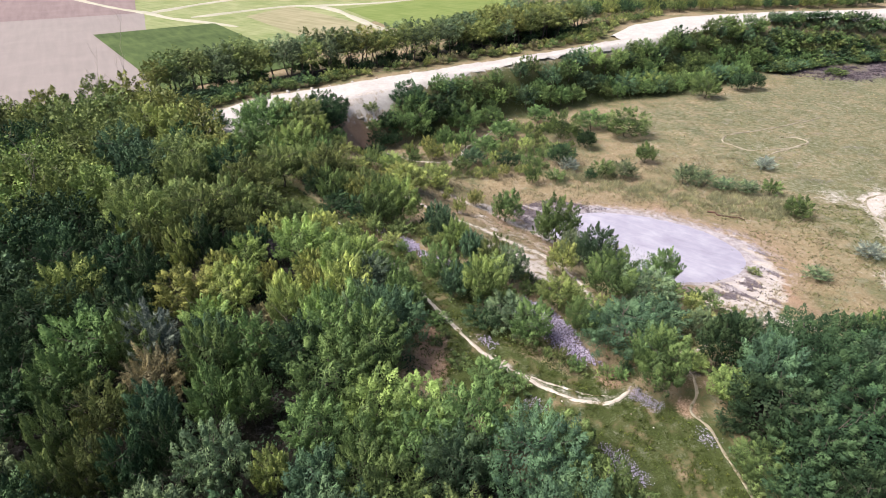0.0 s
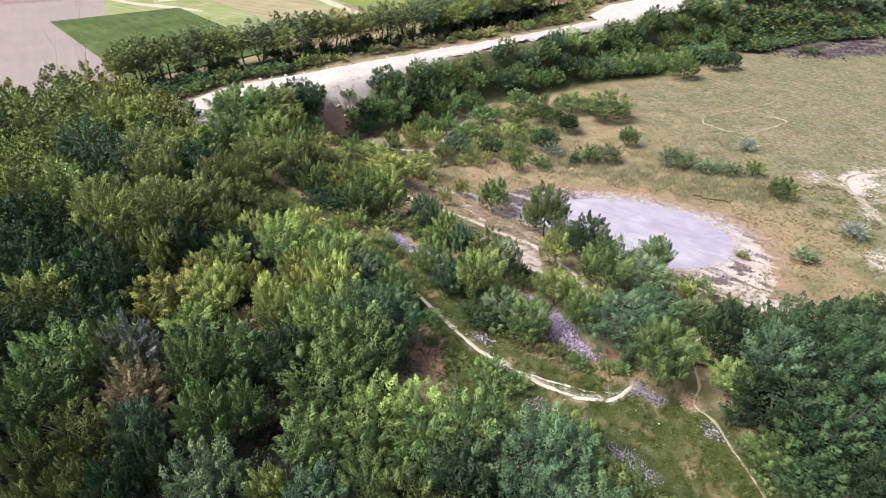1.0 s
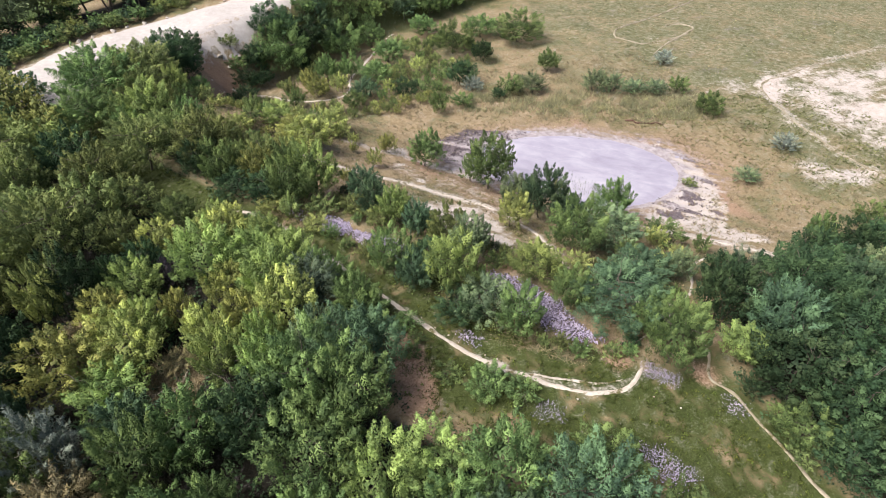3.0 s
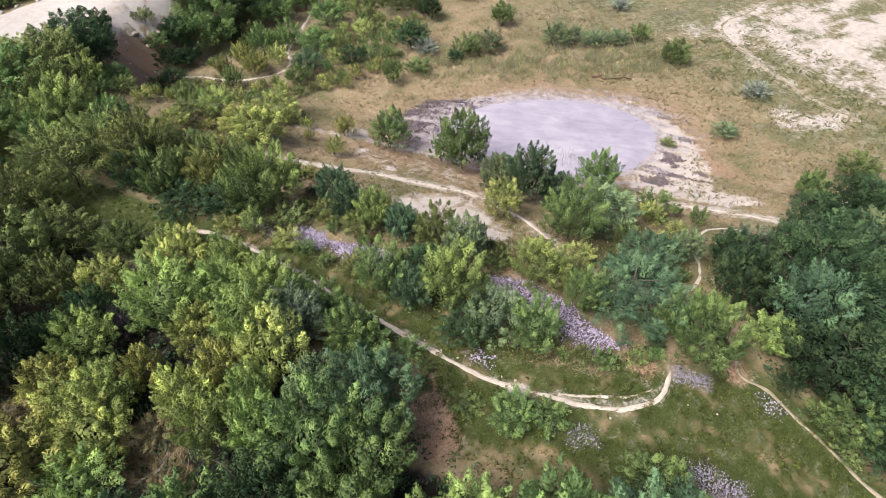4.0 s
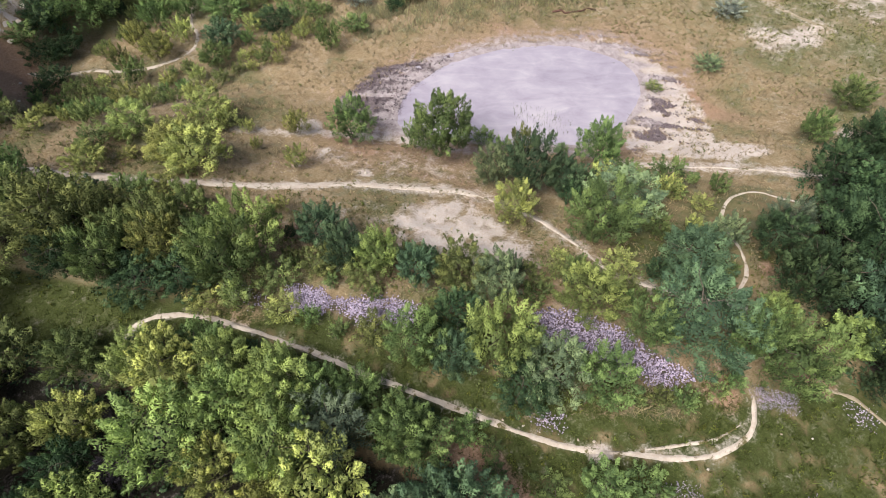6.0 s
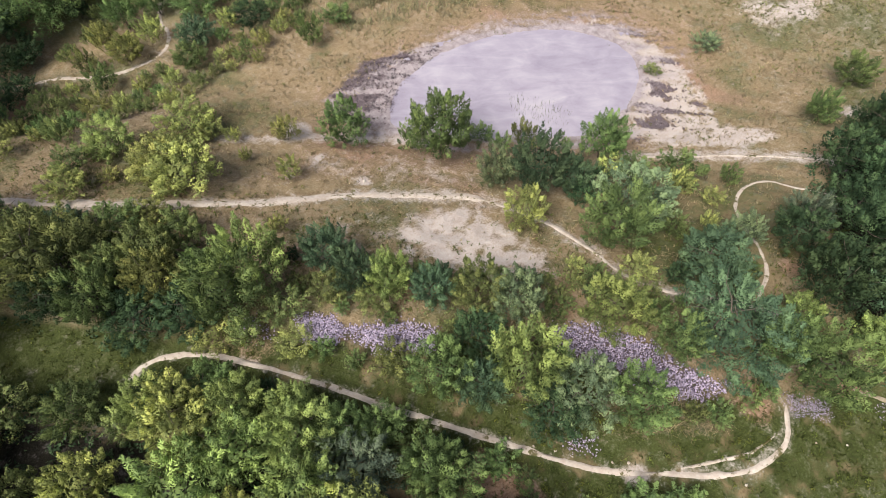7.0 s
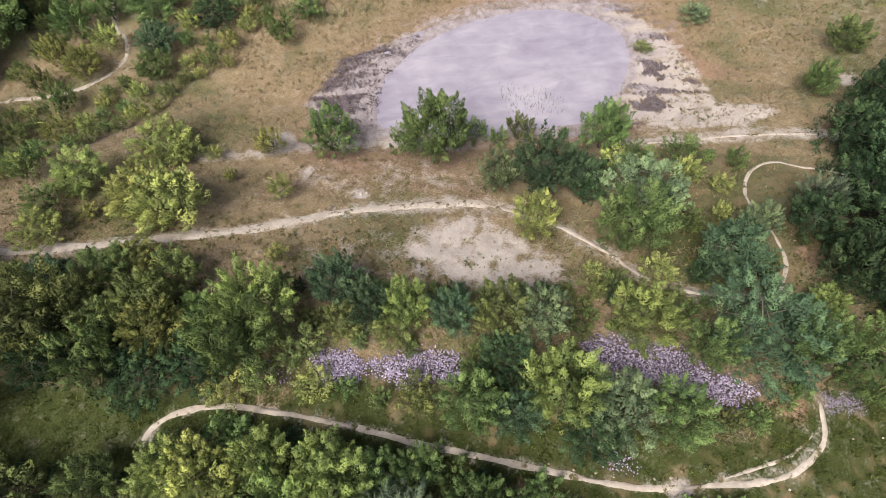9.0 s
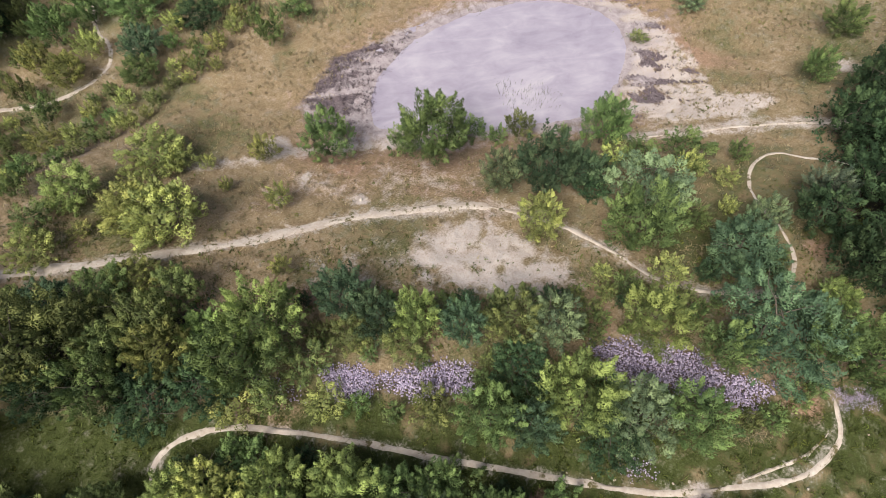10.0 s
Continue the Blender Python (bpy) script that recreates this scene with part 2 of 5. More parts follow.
def waves(x, y, size, seed):
    """Soft, uneven swells between -1 and 1."""
    rng = np.random.RandomState(seed)
    out = 0
    for k in range(7):
        a, f, p = rng.uniform(0, 6.283), rng.uniform(0.6, 1.9) * 6.283 / size, rng.uniform(0, 6.283)
        out = out + np.sin((x * np.cos(a) + y * np.sin(a)) * f + p + 1.3 * np.sin((x * np.sin(a) - y * np.cos(a)) * f * 0.6 + p))
    return out / 4.5


def pond_reach(x, y):
    cx, cy, a, b, turn, _ = POND
    c, s = math.cos(math.radians(turn)), math.sin(math.radians(turn))
    u, v = (x - cx) * c + (y - cy) * s, -(x - cx) * s + (y - cy) * c
    near_bank = np.cos(np.arctan2(v / b, u / a) + math.radians(128))
    return np.sqrt((u / a) ** 2 + (v / b) ** 2) * (1.06 + 0.42 * smooth(0.55, 1.0, near_bank))


def land(x, y):
    """Height of the ground."""
    x, y = np.asarray(x, float), np.asarray(y, float)
    d, along, side = polyline_distance(x, y, BENCH_EDGE)
    inside = -d * side
    width = 36 - 26 * smooth(0.49, 0.555, along)
    floor = -10.4 - 0.028 * np.clip(y - 85, -40, 160) - 0.012 * np.clip(x - 35, -60, 120)
    fall = np.clip(inside / width, 0, 1)
    fall = 0.45 * fall + 0.55 * smooth(0, 1, fall)
    calm = smooth(128, 92, np.hypot(x - 20, y - 70))
    bench = 0.4 * calm * waves(x, y, 40, 3) + 0.03 * np.clip(30 - y, 0, 60)
    z = bench * (1 - fall) + (floor + 0.35 * waves(x, y, 22, 4)) * fall
    bowl = smooth(1.9, 0.95, pond_reach(x, y))
    z = z * (1 - bowl) + (POND[5] + 0.10) * bowl - 0.45 * smooth(1.12, 0.85, pond_reach(x, y))
    rough = smooth(-0.4, 0.9, pond_reach(x, y) - 0.9)
    return z + calm * (0.10 * waves(x, y, 5.5, 5) + 0.05 * waves(x, y, 2.1, 6)) * rough


def inside(x, y, pts):
    x, y = np.asarray(x, float), np.asarray(y, float)
    odd = np.zeros(x.shape, bool)
    for (ax, ay), (bx, by) in zip(pts, pts[1:] + pts[:1]):
        if ay != by:
            odd ^= ((ay > y) != (by > y)) & (x < (bx - ax) * (y - ay) / (by - ay) + ax)
    return odd


def region(x, y, pts, soft):
    """1 inside an outline, falling to 0 over the soft edge."""
    d = polyline_distance(x, y, pts + pts[:1])[0]
    return smooth(-soft, soft, np.where(inside(x, y, pts), d, -d))


def near_line(x, y, pts, half, soft):
    return 1 - smooth(half, half + soft, polyline_distance(x, y, pts)[0])


# ---- lines and outlines of the plan ----
LOOP_TRAIL = [(-20.2, 74.6), (-18.7, 76.0), (-17.0, 76.1), (-15.2, 75.4), (-13.3, 73.9), (-11.5, 71.7), (-9.7, 69.3), (-7.1, 65.4), (-4.7, 61.5),
              (-2.1, 57.6), (0.4, 53.9), (2.8, 50.3), (5.3, 47.1), (8.2, 44.4), (10.9, 42.0), (13.3, 40.5), (15.9, 40.0), (17.6, 40.4), (19.3, 41.7)]
LOOP_SIDE = [(9.4, 43.9), (11.5, 42.7), (14.3, 41.3), (16.6, 40.9)]
TERRACE_TRAIL = [(-22.6, 101.8), (-20.5, 100.2), (-17.0, 97.4), (-13.0, 94.7), (-8.6, 91.6), (-2.3, 87.6), (3.0, 85.0), (9.3, 81.1), (14.8, 76.3), (17.0, 73.6),
                 (18.1, 71.1), (19.5, 66.6), (19.8, 61.8), (19.5, 57.8), (20.2, 55.4), (21.5, 53.0), (25.3, 48.2), (26.8, 44.3)]
DOWN_TRAIL = [(26.8, 44.3), (26.0, 41.2), (24.6, 38.9), (25.7, 36.8), (25.9, 34.2), (26.4, 31.6), (26.7, 27.7), (27.5, 22)]
BEND_TRAIL = [(44.5, 49.6), (43.3, 53.0), (42.3, 55.9), (40.0, 57.0), (37.0, 56.6), (34.6, 55.0), (31.4, 51.0), (29.2, 49.3), (25.3, 48.2)]
SCRUB_TRAIL = [(-19, 131.2), (-17.3, 131.0), (-10.6, 129.0), (-5.2, 125.2), (-1.0, 124.2), (2.5, 125.4), (4.6, 129.0), (5.2, 133.0), (11.2, 143.8), (16.2, 153.0), (21.5, 159.0)]
POND_TRAIL = [(36.5, 69.4), (39.5, 65.4), (44.3, 61.1), (48.1, 56.8), (50.8, 53.0)]
SHORE_TRAIL = [(-0.4, 101.1), (5.0, 97.7), (9.0, 96.0), (14.4, 92.8), (20, 87.5)]
RING_TRAIL = [(111.8, 162.4), (94.7, 153.3), (78.8, 146.5), (75.0, 144.2), (73.3, 139.8), (75.6, 136.2), (80.3, 134.9), (89.2, 136.7), (95.2, 140.2), (94.5, 144.6), (90.0, 144.6)]
RING_SIDE = [(95.0, 139.8), (84.8, 134.1), (76.9, 129.0)]
PLAIN_TRAIL = [(140, 118.5), (123.2, 115.5), (112.5, 114.2), (99.4, 109.9), (90.3, 107.6), (86.5, 101.5), (84.8, 94.0), (83.5, 87.6), (83.6, 79.9), (84.0, 70.8)]
LANE = [(-44.5, 113), (-42.0, 110.0), (-36.0, 98.0), (-29.0, 87.4), (-20.0, 77.0)]
SAND_FLAT = [(79, 107.5), (84, 103), (90, 98), (88, 90), (90, 82), (93, 72), (94, 62.0), (118, 66.0), (133, 92.4), (126, 108), (100, 109.5), (90, 109)]
SCREE = [(6.5, 74.6), (10.3, 76.2), (14.4, 74.7), (15.3, 70.8), (16.2, 64.8), (14.3, 62.4), (9.0, 65.2), (7.2, 70.0)]
RIM = [(13.2, 100.7), (21.1, 106.0), (33.7, 103.2), (44.6, 98.2), (55.0, 88.0), (57.0, 79.0), (54.5, 71.1), (48.8, 63.1), (41.0, 67.8), (34.0, 74.0), (24, 82), (14, 92)]
HEATH_BANK = [(14.0, 101.8), (22.7, 104.4), (33.2, 100.6), (29.0, 98.4), (24.6, 95.4), (18.5, 92.0), (13.8, 97.6)]
FAR_HEATH = [(128, 212), (138, 226), (160, 236), (190, 244), (235, 252), (225, 228), (180, 214), (150, 206)]
ROAD_FAR = [(-60, 121), (-53.7, 128.0), (-48, 136.5), (-41, 143.0), (-27.2, 148.8), (-13.0, 157.2), (2.6, 166.6), (19.8, 176.2), (38.4, 186.0), (52, 196.0), (72, 208), (94, 220)]
ROAD_NEAR = [(-43, 112), (-41.0, 116.0), (-37, 121), (-31, 127), (-21.0, 134.6), (-13.0, 140.0), (-9.6, 147.0), (2.5, 157.4), (19.2, 169.4), (38.0, 181.0), (56, 192), (76, 204)]
NEAR_WOOD = [(-47, 80), (-36, 92), (-30.5, 86.5), (-21.5, 75.5), (-16, 70.5), (-11.5, 65), (-7, 58.5), (-3.0, 52.5), (-3.0, 45),
             (2.0, 38.0), (6.9, 34.0), (11.7, 31.0), (14.5, 28.0), (17, 22), (10, 18), (-34, 18), (-47, 40)]
FAR_WOOD = [(-92, 116), (-70, 128), (-56, 121), (-47, 113), (-43.5, 107), (-36, 92), (-47, 80), (-47, 40), (-34, 18), (-60, 25), (-92, 75)]
LEFT_WOOD = [(-92, 118), (-70, 130), (-47, 113), (-43.5, 107), (-30.5, 86.5), (-21.5, 75.5), (-11.5, 65), (-3.0, 52.5), (-3.0, 45),
             (6.9, 34.0), (14.5, 28.0), (17, 22), (18, 8), (-40, 0), (-118, 20)]
BANK_WOOD = [(-41, 111), (-27, 129), (-22.5, 125), (-24.5, 108), (-20.5, 97.5), (-14, 92), (-8.5, 86), (-5, 78), (-10, 75.5), (-19, 79), (-27, 90), (-33.5, 100)]
RIGHT_WOOD = [(30.0, 47.0), (41, 51.5), (51, 56.5), (68, 54), (90, 38), (70, 10), (27.8, 16), (27.8, 26.2), (27.2, 31.4), (26.6, 37.9)]
SLOPE_SCRUB = [(-12, 78), (-3, 79), (9, 66), (21, 57), (30, 52), (27, 44), (21, 42), (14, 44), (4, 53), (-6, 67)]
TRAIL_SCRUB = [(-20, 133), (-12, 139), (10, 150), (34, 152), (40, 138), (22, 118), (8, 114), (-8, 112), (-18, 108), (-20, 122)]
YELLOW_STRIP = [(-50, 140), (-40, 146), (-27, 151), (-13, 160), (3, 170), (20, 179), (39, 190), (54, 199.5), (60, 213), (70, 228), (90, 243), (84, 250), (58, 232), (38, 198), (18, 186), (0, 175), (-28, 157), (-48, 148)]
WEST_EDGE = [(-74, 130), (-61, 121.5), (-54.4, 128.4), (-48.8, 137), (-41.5, 143.6), (-30, 148.8), (-32, 152), (-46, 147), (-58, 139), (-68, 136)]
FAR_SLOPE = [(116, 214), (125, 228), (150, 236.5), (196, 247), (235, 254), (235, 245), (196, 237), (150, 226), (128, 213)]
FAR_HEDGE = [(126, 228), (150, 234.5), (196, 245), (230, 251), (230, 256), (194, 250.5), (148, 240), (124, 234)]
BACK_BELT = [(56, 236), (92, 248), (130, 256), (190, 262), (190, 280), (120, 276), (50, 256)]
NORTH_SCRUB = [(-11.0, 146.5), (0, 154.5), (19.1, 168.2), (38, 180), (54.3, 191.5), (82.3, 209.0), (108.2, 223.5), (121, 229), (127, 221), (108, 204), (76, 183.5), (47.3, 173.0), (18.7, 157.5), (2, 147), (-7, 139)]
BELT_WOOD = [(-70, 128), (-60, 136), (-47, 148), (-28, 157), (-13, 166), (3, 176), (20, 187), (38, 198), (54, 216), (44, 226), (34, 224), (14, 212),
             (-8, 180), (-28, 172), (-44, 161), (-58, 151), (-74, 140)]
BENCH_LAWN = [(-22, 79), (-8, 72.5), (6, 60), (14, 49), (22, 41), (26, 34), (26, 20), (16, 22), (8, 33), (-3, 45), (-4, 52), (-20, 72)]

CLEARED = [(-31.5, 58.8, 3.8), (-22.4, 53, 3.0), (-22.0, 48.9, 2.6)]

# ---- the ground: one sheet, fine where the camera passes ----
def spread(fine_from, fine_to, step, far):
    mid = list(np.arange(fine_from, fine_to + step / 2, step))
    low, high, s = [], [], step
    while fine_from - sum(low) > -far:
        s = min(s * 1.09, 160)
        low.append(s)
    s = step
    while fine_to + sum(high) < far:
        s = min(s * 1.09, 160)
        high.append(s)
    return np.array([fine_from - c for c in np.cumsum(low)][::-1] + mid + [fine_to + c for c in np.cumsum(high)])


gx, gy = spread(-34, 72, 0.42, 3000), spread(24, 136, 0.42, 3000)
GX, GY = np.meshgrid(gx, gy)
lumps = np.random.RandomState(8).normal(0, 1, GX.shape)
lumps = lumps + np.roll(lumps, 1, 0) + np.roll(lumps, 1, 1) + np.roll(np.roll(lumps, 1, 0), 1, 1)
trodden = np.minimum.reduce([polyline_distance(GX, GY, t)[0] for t in (LOOP_TRAIL, LOOP_SIDE, TERRACE_TRAIL, DOWN_TRAIL, BEND_TRAIL, SCRUB_TRAIL, POND_TRAIL)])
lumps = lumps * smooth(0.95, 1.25, pond_reach(GX, GY)) * smooth(0.5, 1.6, trodden) * smooth(110, 80, np.hypot(GX - 20, GY - 75))
GZ = land(GX, GY) + 0.022 * lumps
nx, ny = len(gx), len(gy)
gm = bpy.data.meshes.new("ground")
gm.vertices.add(nx * ny)
gm.vertices.foreach_set("co", np.stack([GX, GY, GZ], -1).reshape(-1))
ii = (np.arange(ny - 1)[:, None] * nx + np.arange(nx - 1)[None]).reshape(-1)
quads = np.stack([ii, ii + 1, ii + 1 + nx, ii + nx], -1)
gm.loops.add(quads.size)
gm.loops.foreach_set("vertex_index", quads.reshape(-1).astype(np.int32))
gm.polygons.add(len(quads))
gm.polygons.foreach_set("loop_start", (np.arange(len(quads)) * 4).astype(np.int32))
gm.polygons.foreach_set("use_smooth", np.ones(len(quads), bool))
gm.update(calc_edges=True)
gm.materials.append(GROUND)

edge_d, edge_u, edge_s = polyline_distance(GX, GY, BENCH_EDGE)
slope = np.clip(-edge_d * edge_s, -50, 200)
reach = pond_reach(GX, GY)
shore_way = (GX * 0.78 - GY * 0.62, GX * 0.62 + GY * 0.78)
bands = waves(shore_way[0] * 0.22, shore_way[1], 2.6, 31) + 0.5 * waves(shore_way[0] * 0.3, shore_way[1], 1.4, 32)
heath = 1.05 * region(GX, GY, HEATH_BANK, 1.4) * smooth(-0.75, 0.15, bands + 0.35 * waves(GX, GY, 6, 33)) + region(GX, GY, FAR_HEATH, 7) * (0.50 + 0.35 * waves(GX, GY, 7, 23)) * smooth(60, 16, np.abs(GX - 165))
heath += 0.26 * smooth(0.15, 0.8, waves(GX * 0.6, GY * 1.4, 11, 22)) * smooth(18, 40, slope) * smooth(60, 90, GX + 0.3 * (GY - 100))
heath += 0.55 * smooth(3.2, 0.5, np.hypot(GX - 44.5, GY - 71.0)) + 0.5 * smooth(2.5, 0.5, np.hypot(GX - 50, GY - 75)) + 0.35 * region(GX, GY, [(-16, 118), (-6, 121), (0, 113), (-12, 109)], 3)
pale = 0.62 * region(GX, GY, SAND_FLAT, 9) * (0.70 + 0.55 * waves(GX * 0.5 + GY, (GX - GY * 0.5) * 2, 17, 15) + 0.3 * waves(GX, GY, 4, 21)) + 0.47 * region(GX, GY, SCREE, 1.8) * (0.8 + 0.65 * waves(GX, GY, 3, 16))
pale += region(GX, GY, RIM, 2.0) * (0.20 + 0.22 * waves(GX * 0.6 + GY * 0.8, (GY * 0.6 - GX * 0.8) * 3, 7, 17))
pale += 0.25 * near_line(GX, GY, LOOP_TRAIL, 0.2, 0.9) + 0.12 * near_line(GX, GY, LOOP_SIDE, 0.2, 0.7) + 0.30 * near_line(GX, GY, TERRACE_TRAIL, 0.5, 1.2) + 0.36 * near_line(GX, GY, SHORE_TRAIL, 0.4, 1.4)
pale += 0.38 * near_line(GX, GY, POND_TRAIL, 0.5, 1.6) + 0.28 * near_line(GX, GY, PLAIN_TRAIL, 0.4, 2.0) + 0.2 * near_line(GX, GY, SCRUB_TRAIL, 0.3, 1.0)
terrace_ = region(GX, GY, [(-4, 92), (6, 86), (12, 79), (19, 74), (23, 79), (16, 88), (8, 95)], 3.5)
pale += terrace_ * (0.23 + 0.12 * waves(GX, GY, 5, 34)) + 0.22 * region(GX, GY, [(0, 83), (9, 78), (16, 72), (15, 61), (11, 61), (4, 72), (-4, 80)], 2.5) * (1 + waves(GX, GY, 2.6, 35))
pale += 0.5 * region(GX, GY, ROAD_FAR + ROAD_NEAR[::-1], 3)
pale += 0.16 * smooth(0.2, 0.9, waves(GX, GY, 13, 18)) * smooth(14, 30, slope)
for px, py, pr, ps in ((8.2, 98.4, 1.7, 0.62), (48.3, 62.8, 2.6, 0.5), (50.5, 60.6, 1.6, 0.45), (45.2, 65.4, 1.8, 0.45), (75, 75, 4, 0.45), (62, 55.7, 1.8, 0.45), (80, 72, 3, 0.45), (8.8, 84.3, 0.7, 0.6), (7.3, 91.4, 0.5, 0.5), (6.5, 45.6, 0.9, 0.45)):
    pale += ps * smooth(pr * 1.5, pr * 0.3, np.hypot(GX - px, GY - py))
fan = region(GX, GY, [(41, 66), (47, 63.5), (52, 69), (56.5, 77), (57, 86), (52, 91), (48, 84), (46, 77), (40, 71)], 2.0)
fan_bands = waves((GX * 0.545 - GY * 0.839) * 0.10, GX * 0.839 + GY * 0.545, 2.7, 36) + 0.5 * waves((GX * 0.545 - GY * 0.839) * 0.15, GX * 0.839 + GY * 0.545, 1.4, 37)
pale += fan * (0.40 - 0.30 * fan_bands)
heath += 0.85 * fan * smooth(0.15, 0.8, fan_bands) + 0.5 * smooth(0.05, 0.7, bands) * smooth(1.0, 1.08, reach) * smooth(1.6, 1.3, reach) * smooth(38, 46, GX)
pale *= 1 - smooth(0.2, 0.6, heath)
streak = waves((GX * 0.66 + GY * 0.75) * 3.2, (GY * 0.66 - GX * 0.75) * 0.55, 9, 20)
for heap in ([(10.2, 57.9), (13.2, 55.6), (15.4, 51.5), (16.8, 45.6), (14.3, 46.0), (10.9, 52.4), (8.8, 55.2)], [(-5.8, 72.3), (-3.5, 69), (2.4, 64.0), (0.7, 62.7), (-6.5, 69.9)]):
    heath += 0.45 * region(GX, GY, heap, 1.2)
mud = smooth(1.62, 1.0, reach) * (0.36 + 0.40 * streak) + 0.75 * smooth(1.13, 1.0, reach) + 0.55 * region(GX, GY, HEATH_BANK, 1.0) * smooth(0.1, -0.7, bands)
lawn = 0.45 * near_line(GX, GY, DOWN_TRAIL, 0.6, 2.5) + (0.57 + 0.28 * waves(GX, GY, 6, 19) + 0.16 * waves(GX, GY, 2.4, 38)) * region(GX, GY, BENCH_LAWN, 3) + 0.85 * near_line(GX, GY, LANE, 2.2, 2.5)
lawn += 0.12 * smooth(0.1, 0.9, waves(GX, GY, 9, 11)) * smooth(18, 40, slope) * smooth(60, 100, GX + 0.25 * GY)
lawn += 0.4 * region(GX, GY, YELLOW_STRIP, 4)
lawn += 0.16 * smooth(7, 0, np.abs(slope - 9)) * smooth(0.45, 0.25, edge_u) * smooth(0.1, 0.6, 0.4 + waves(GX, GY, 12, 12)) + 0.75 * region(GX, GY, NORTH_SCRUB, 9)
lawn += 0.35 * region(GX, GY, [(22, 60), (32, 64), (44, 58), (44, 50), (30, 47), (24, 50)], 3) + 0.3 * smooth(10, 3, np.hypot(GX + 14, GY - 77))
lawn += 0.12 * region(GX, GY, [(-20, 100), (-6, 92), (8, 83), (6, 78), (-8, 86), (-20, 95)], 2.5)
redness = 0.36 * smooth(2.2, 1.3, reach) * smooth(0.9, 1.25, reach) + 0.9 * smooth(9, 2, np.hypot(GX + 21.0, GY - 129)) + 0.5 * smooth(2.2, 0.4, np.hypot(GX - 17.6, GY - 43.0))
redness += 0.55 * near_line(GX, GY, [(-2, 53), (-1.2, 49.5), (-1.7, 44)], 0.7, 2.0) + 0.3 * smooth(0.2, 0.9, waves(GX, GY, 15, 13)) * smooth(60, 35, np.hypot(GX - 25, GY - 60))
redness += 0.32 * terrace_
for px, py in ((-2.5, 78.7), (-9.5, 84.8), (31.7, 48.2), (12.5, 58.7), (24.5, 39.5), (-22.8, 48.8)):
    redness += 0.5 * smooth(2.4, 0.4, np.hypot(GX - px, GY - py))
# litter under the woods, carrying the painted shade of the tree gaps
shaded_litter = np.zeros_like(GX)
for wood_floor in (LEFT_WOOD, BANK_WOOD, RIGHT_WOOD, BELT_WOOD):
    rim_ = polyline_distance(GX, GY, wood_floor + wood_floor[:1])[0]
    shaded_litter = np.maximum(shaded_litter, 0.8 * smooth(0.6, 4.0, np.where(inside(GX, GY, wood_floor), rim_, 0)))
shaded_litter *= smooth(12, 27, GY + 4 * waves(GX, GY, 12, 24)) * smooth(96, 70, np.abs(GX + 5))
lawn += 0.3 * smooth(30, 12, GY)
shaded_litter *= (1 - near_line(GX, GY, LANE, 1.5, 1.5)) * smooth(4, 9, np.hypot(GX + 20.5, GY - 128))
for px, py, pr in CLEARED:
    shaded_litter *= smooth(pr * 0.7, pr * 1.2, np.hypot(GX - px, GY - py))
for name, chans in (("cover", (pale, lawn, redness)), ("cover_b", (heath, mud, shaded_litter))):
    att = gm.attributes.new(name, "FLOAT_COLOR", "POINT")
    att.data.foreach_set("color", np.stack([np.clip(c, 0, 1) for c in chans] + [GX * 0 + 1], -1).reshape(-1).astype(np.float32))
green = smooth(38, 85, GX + 0.22 * (GY - 100)) * smooth(15, 30, slope) * (1 - 0.75 * smooth(2.6, 1.5, reach)) * 0.70
green += 0.5 * region(GX, GY, [(116, 214), (130, 232), (170, 243), (240, 256), (240, 230), (180, 208), (140, 200)], 6)
green += 0.75 * region(GX, GY, [(-45, 118), (-18, 80), (-10, 74), (-24, 74), (-40, 98), (-50, 112)], 2) + 0.7 * region(GX, GY, NORTH_SCRUB, 7) + 0.35 * region(GX, GY, TRAIL_SCRUB, 4) + 0.22 * smooth(25, 10, np.abs(slope - 10)) * smooth(0.45, 0.3, edge_u)
att = gm.attributes.new("green", "FLOAT", "POINT")
att.data.foreach_set("value", np.clip(green, 0, 1).reshape(-1).astype(np.float32))
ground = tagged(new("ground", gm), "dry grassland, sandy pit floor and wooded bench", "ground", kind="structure")


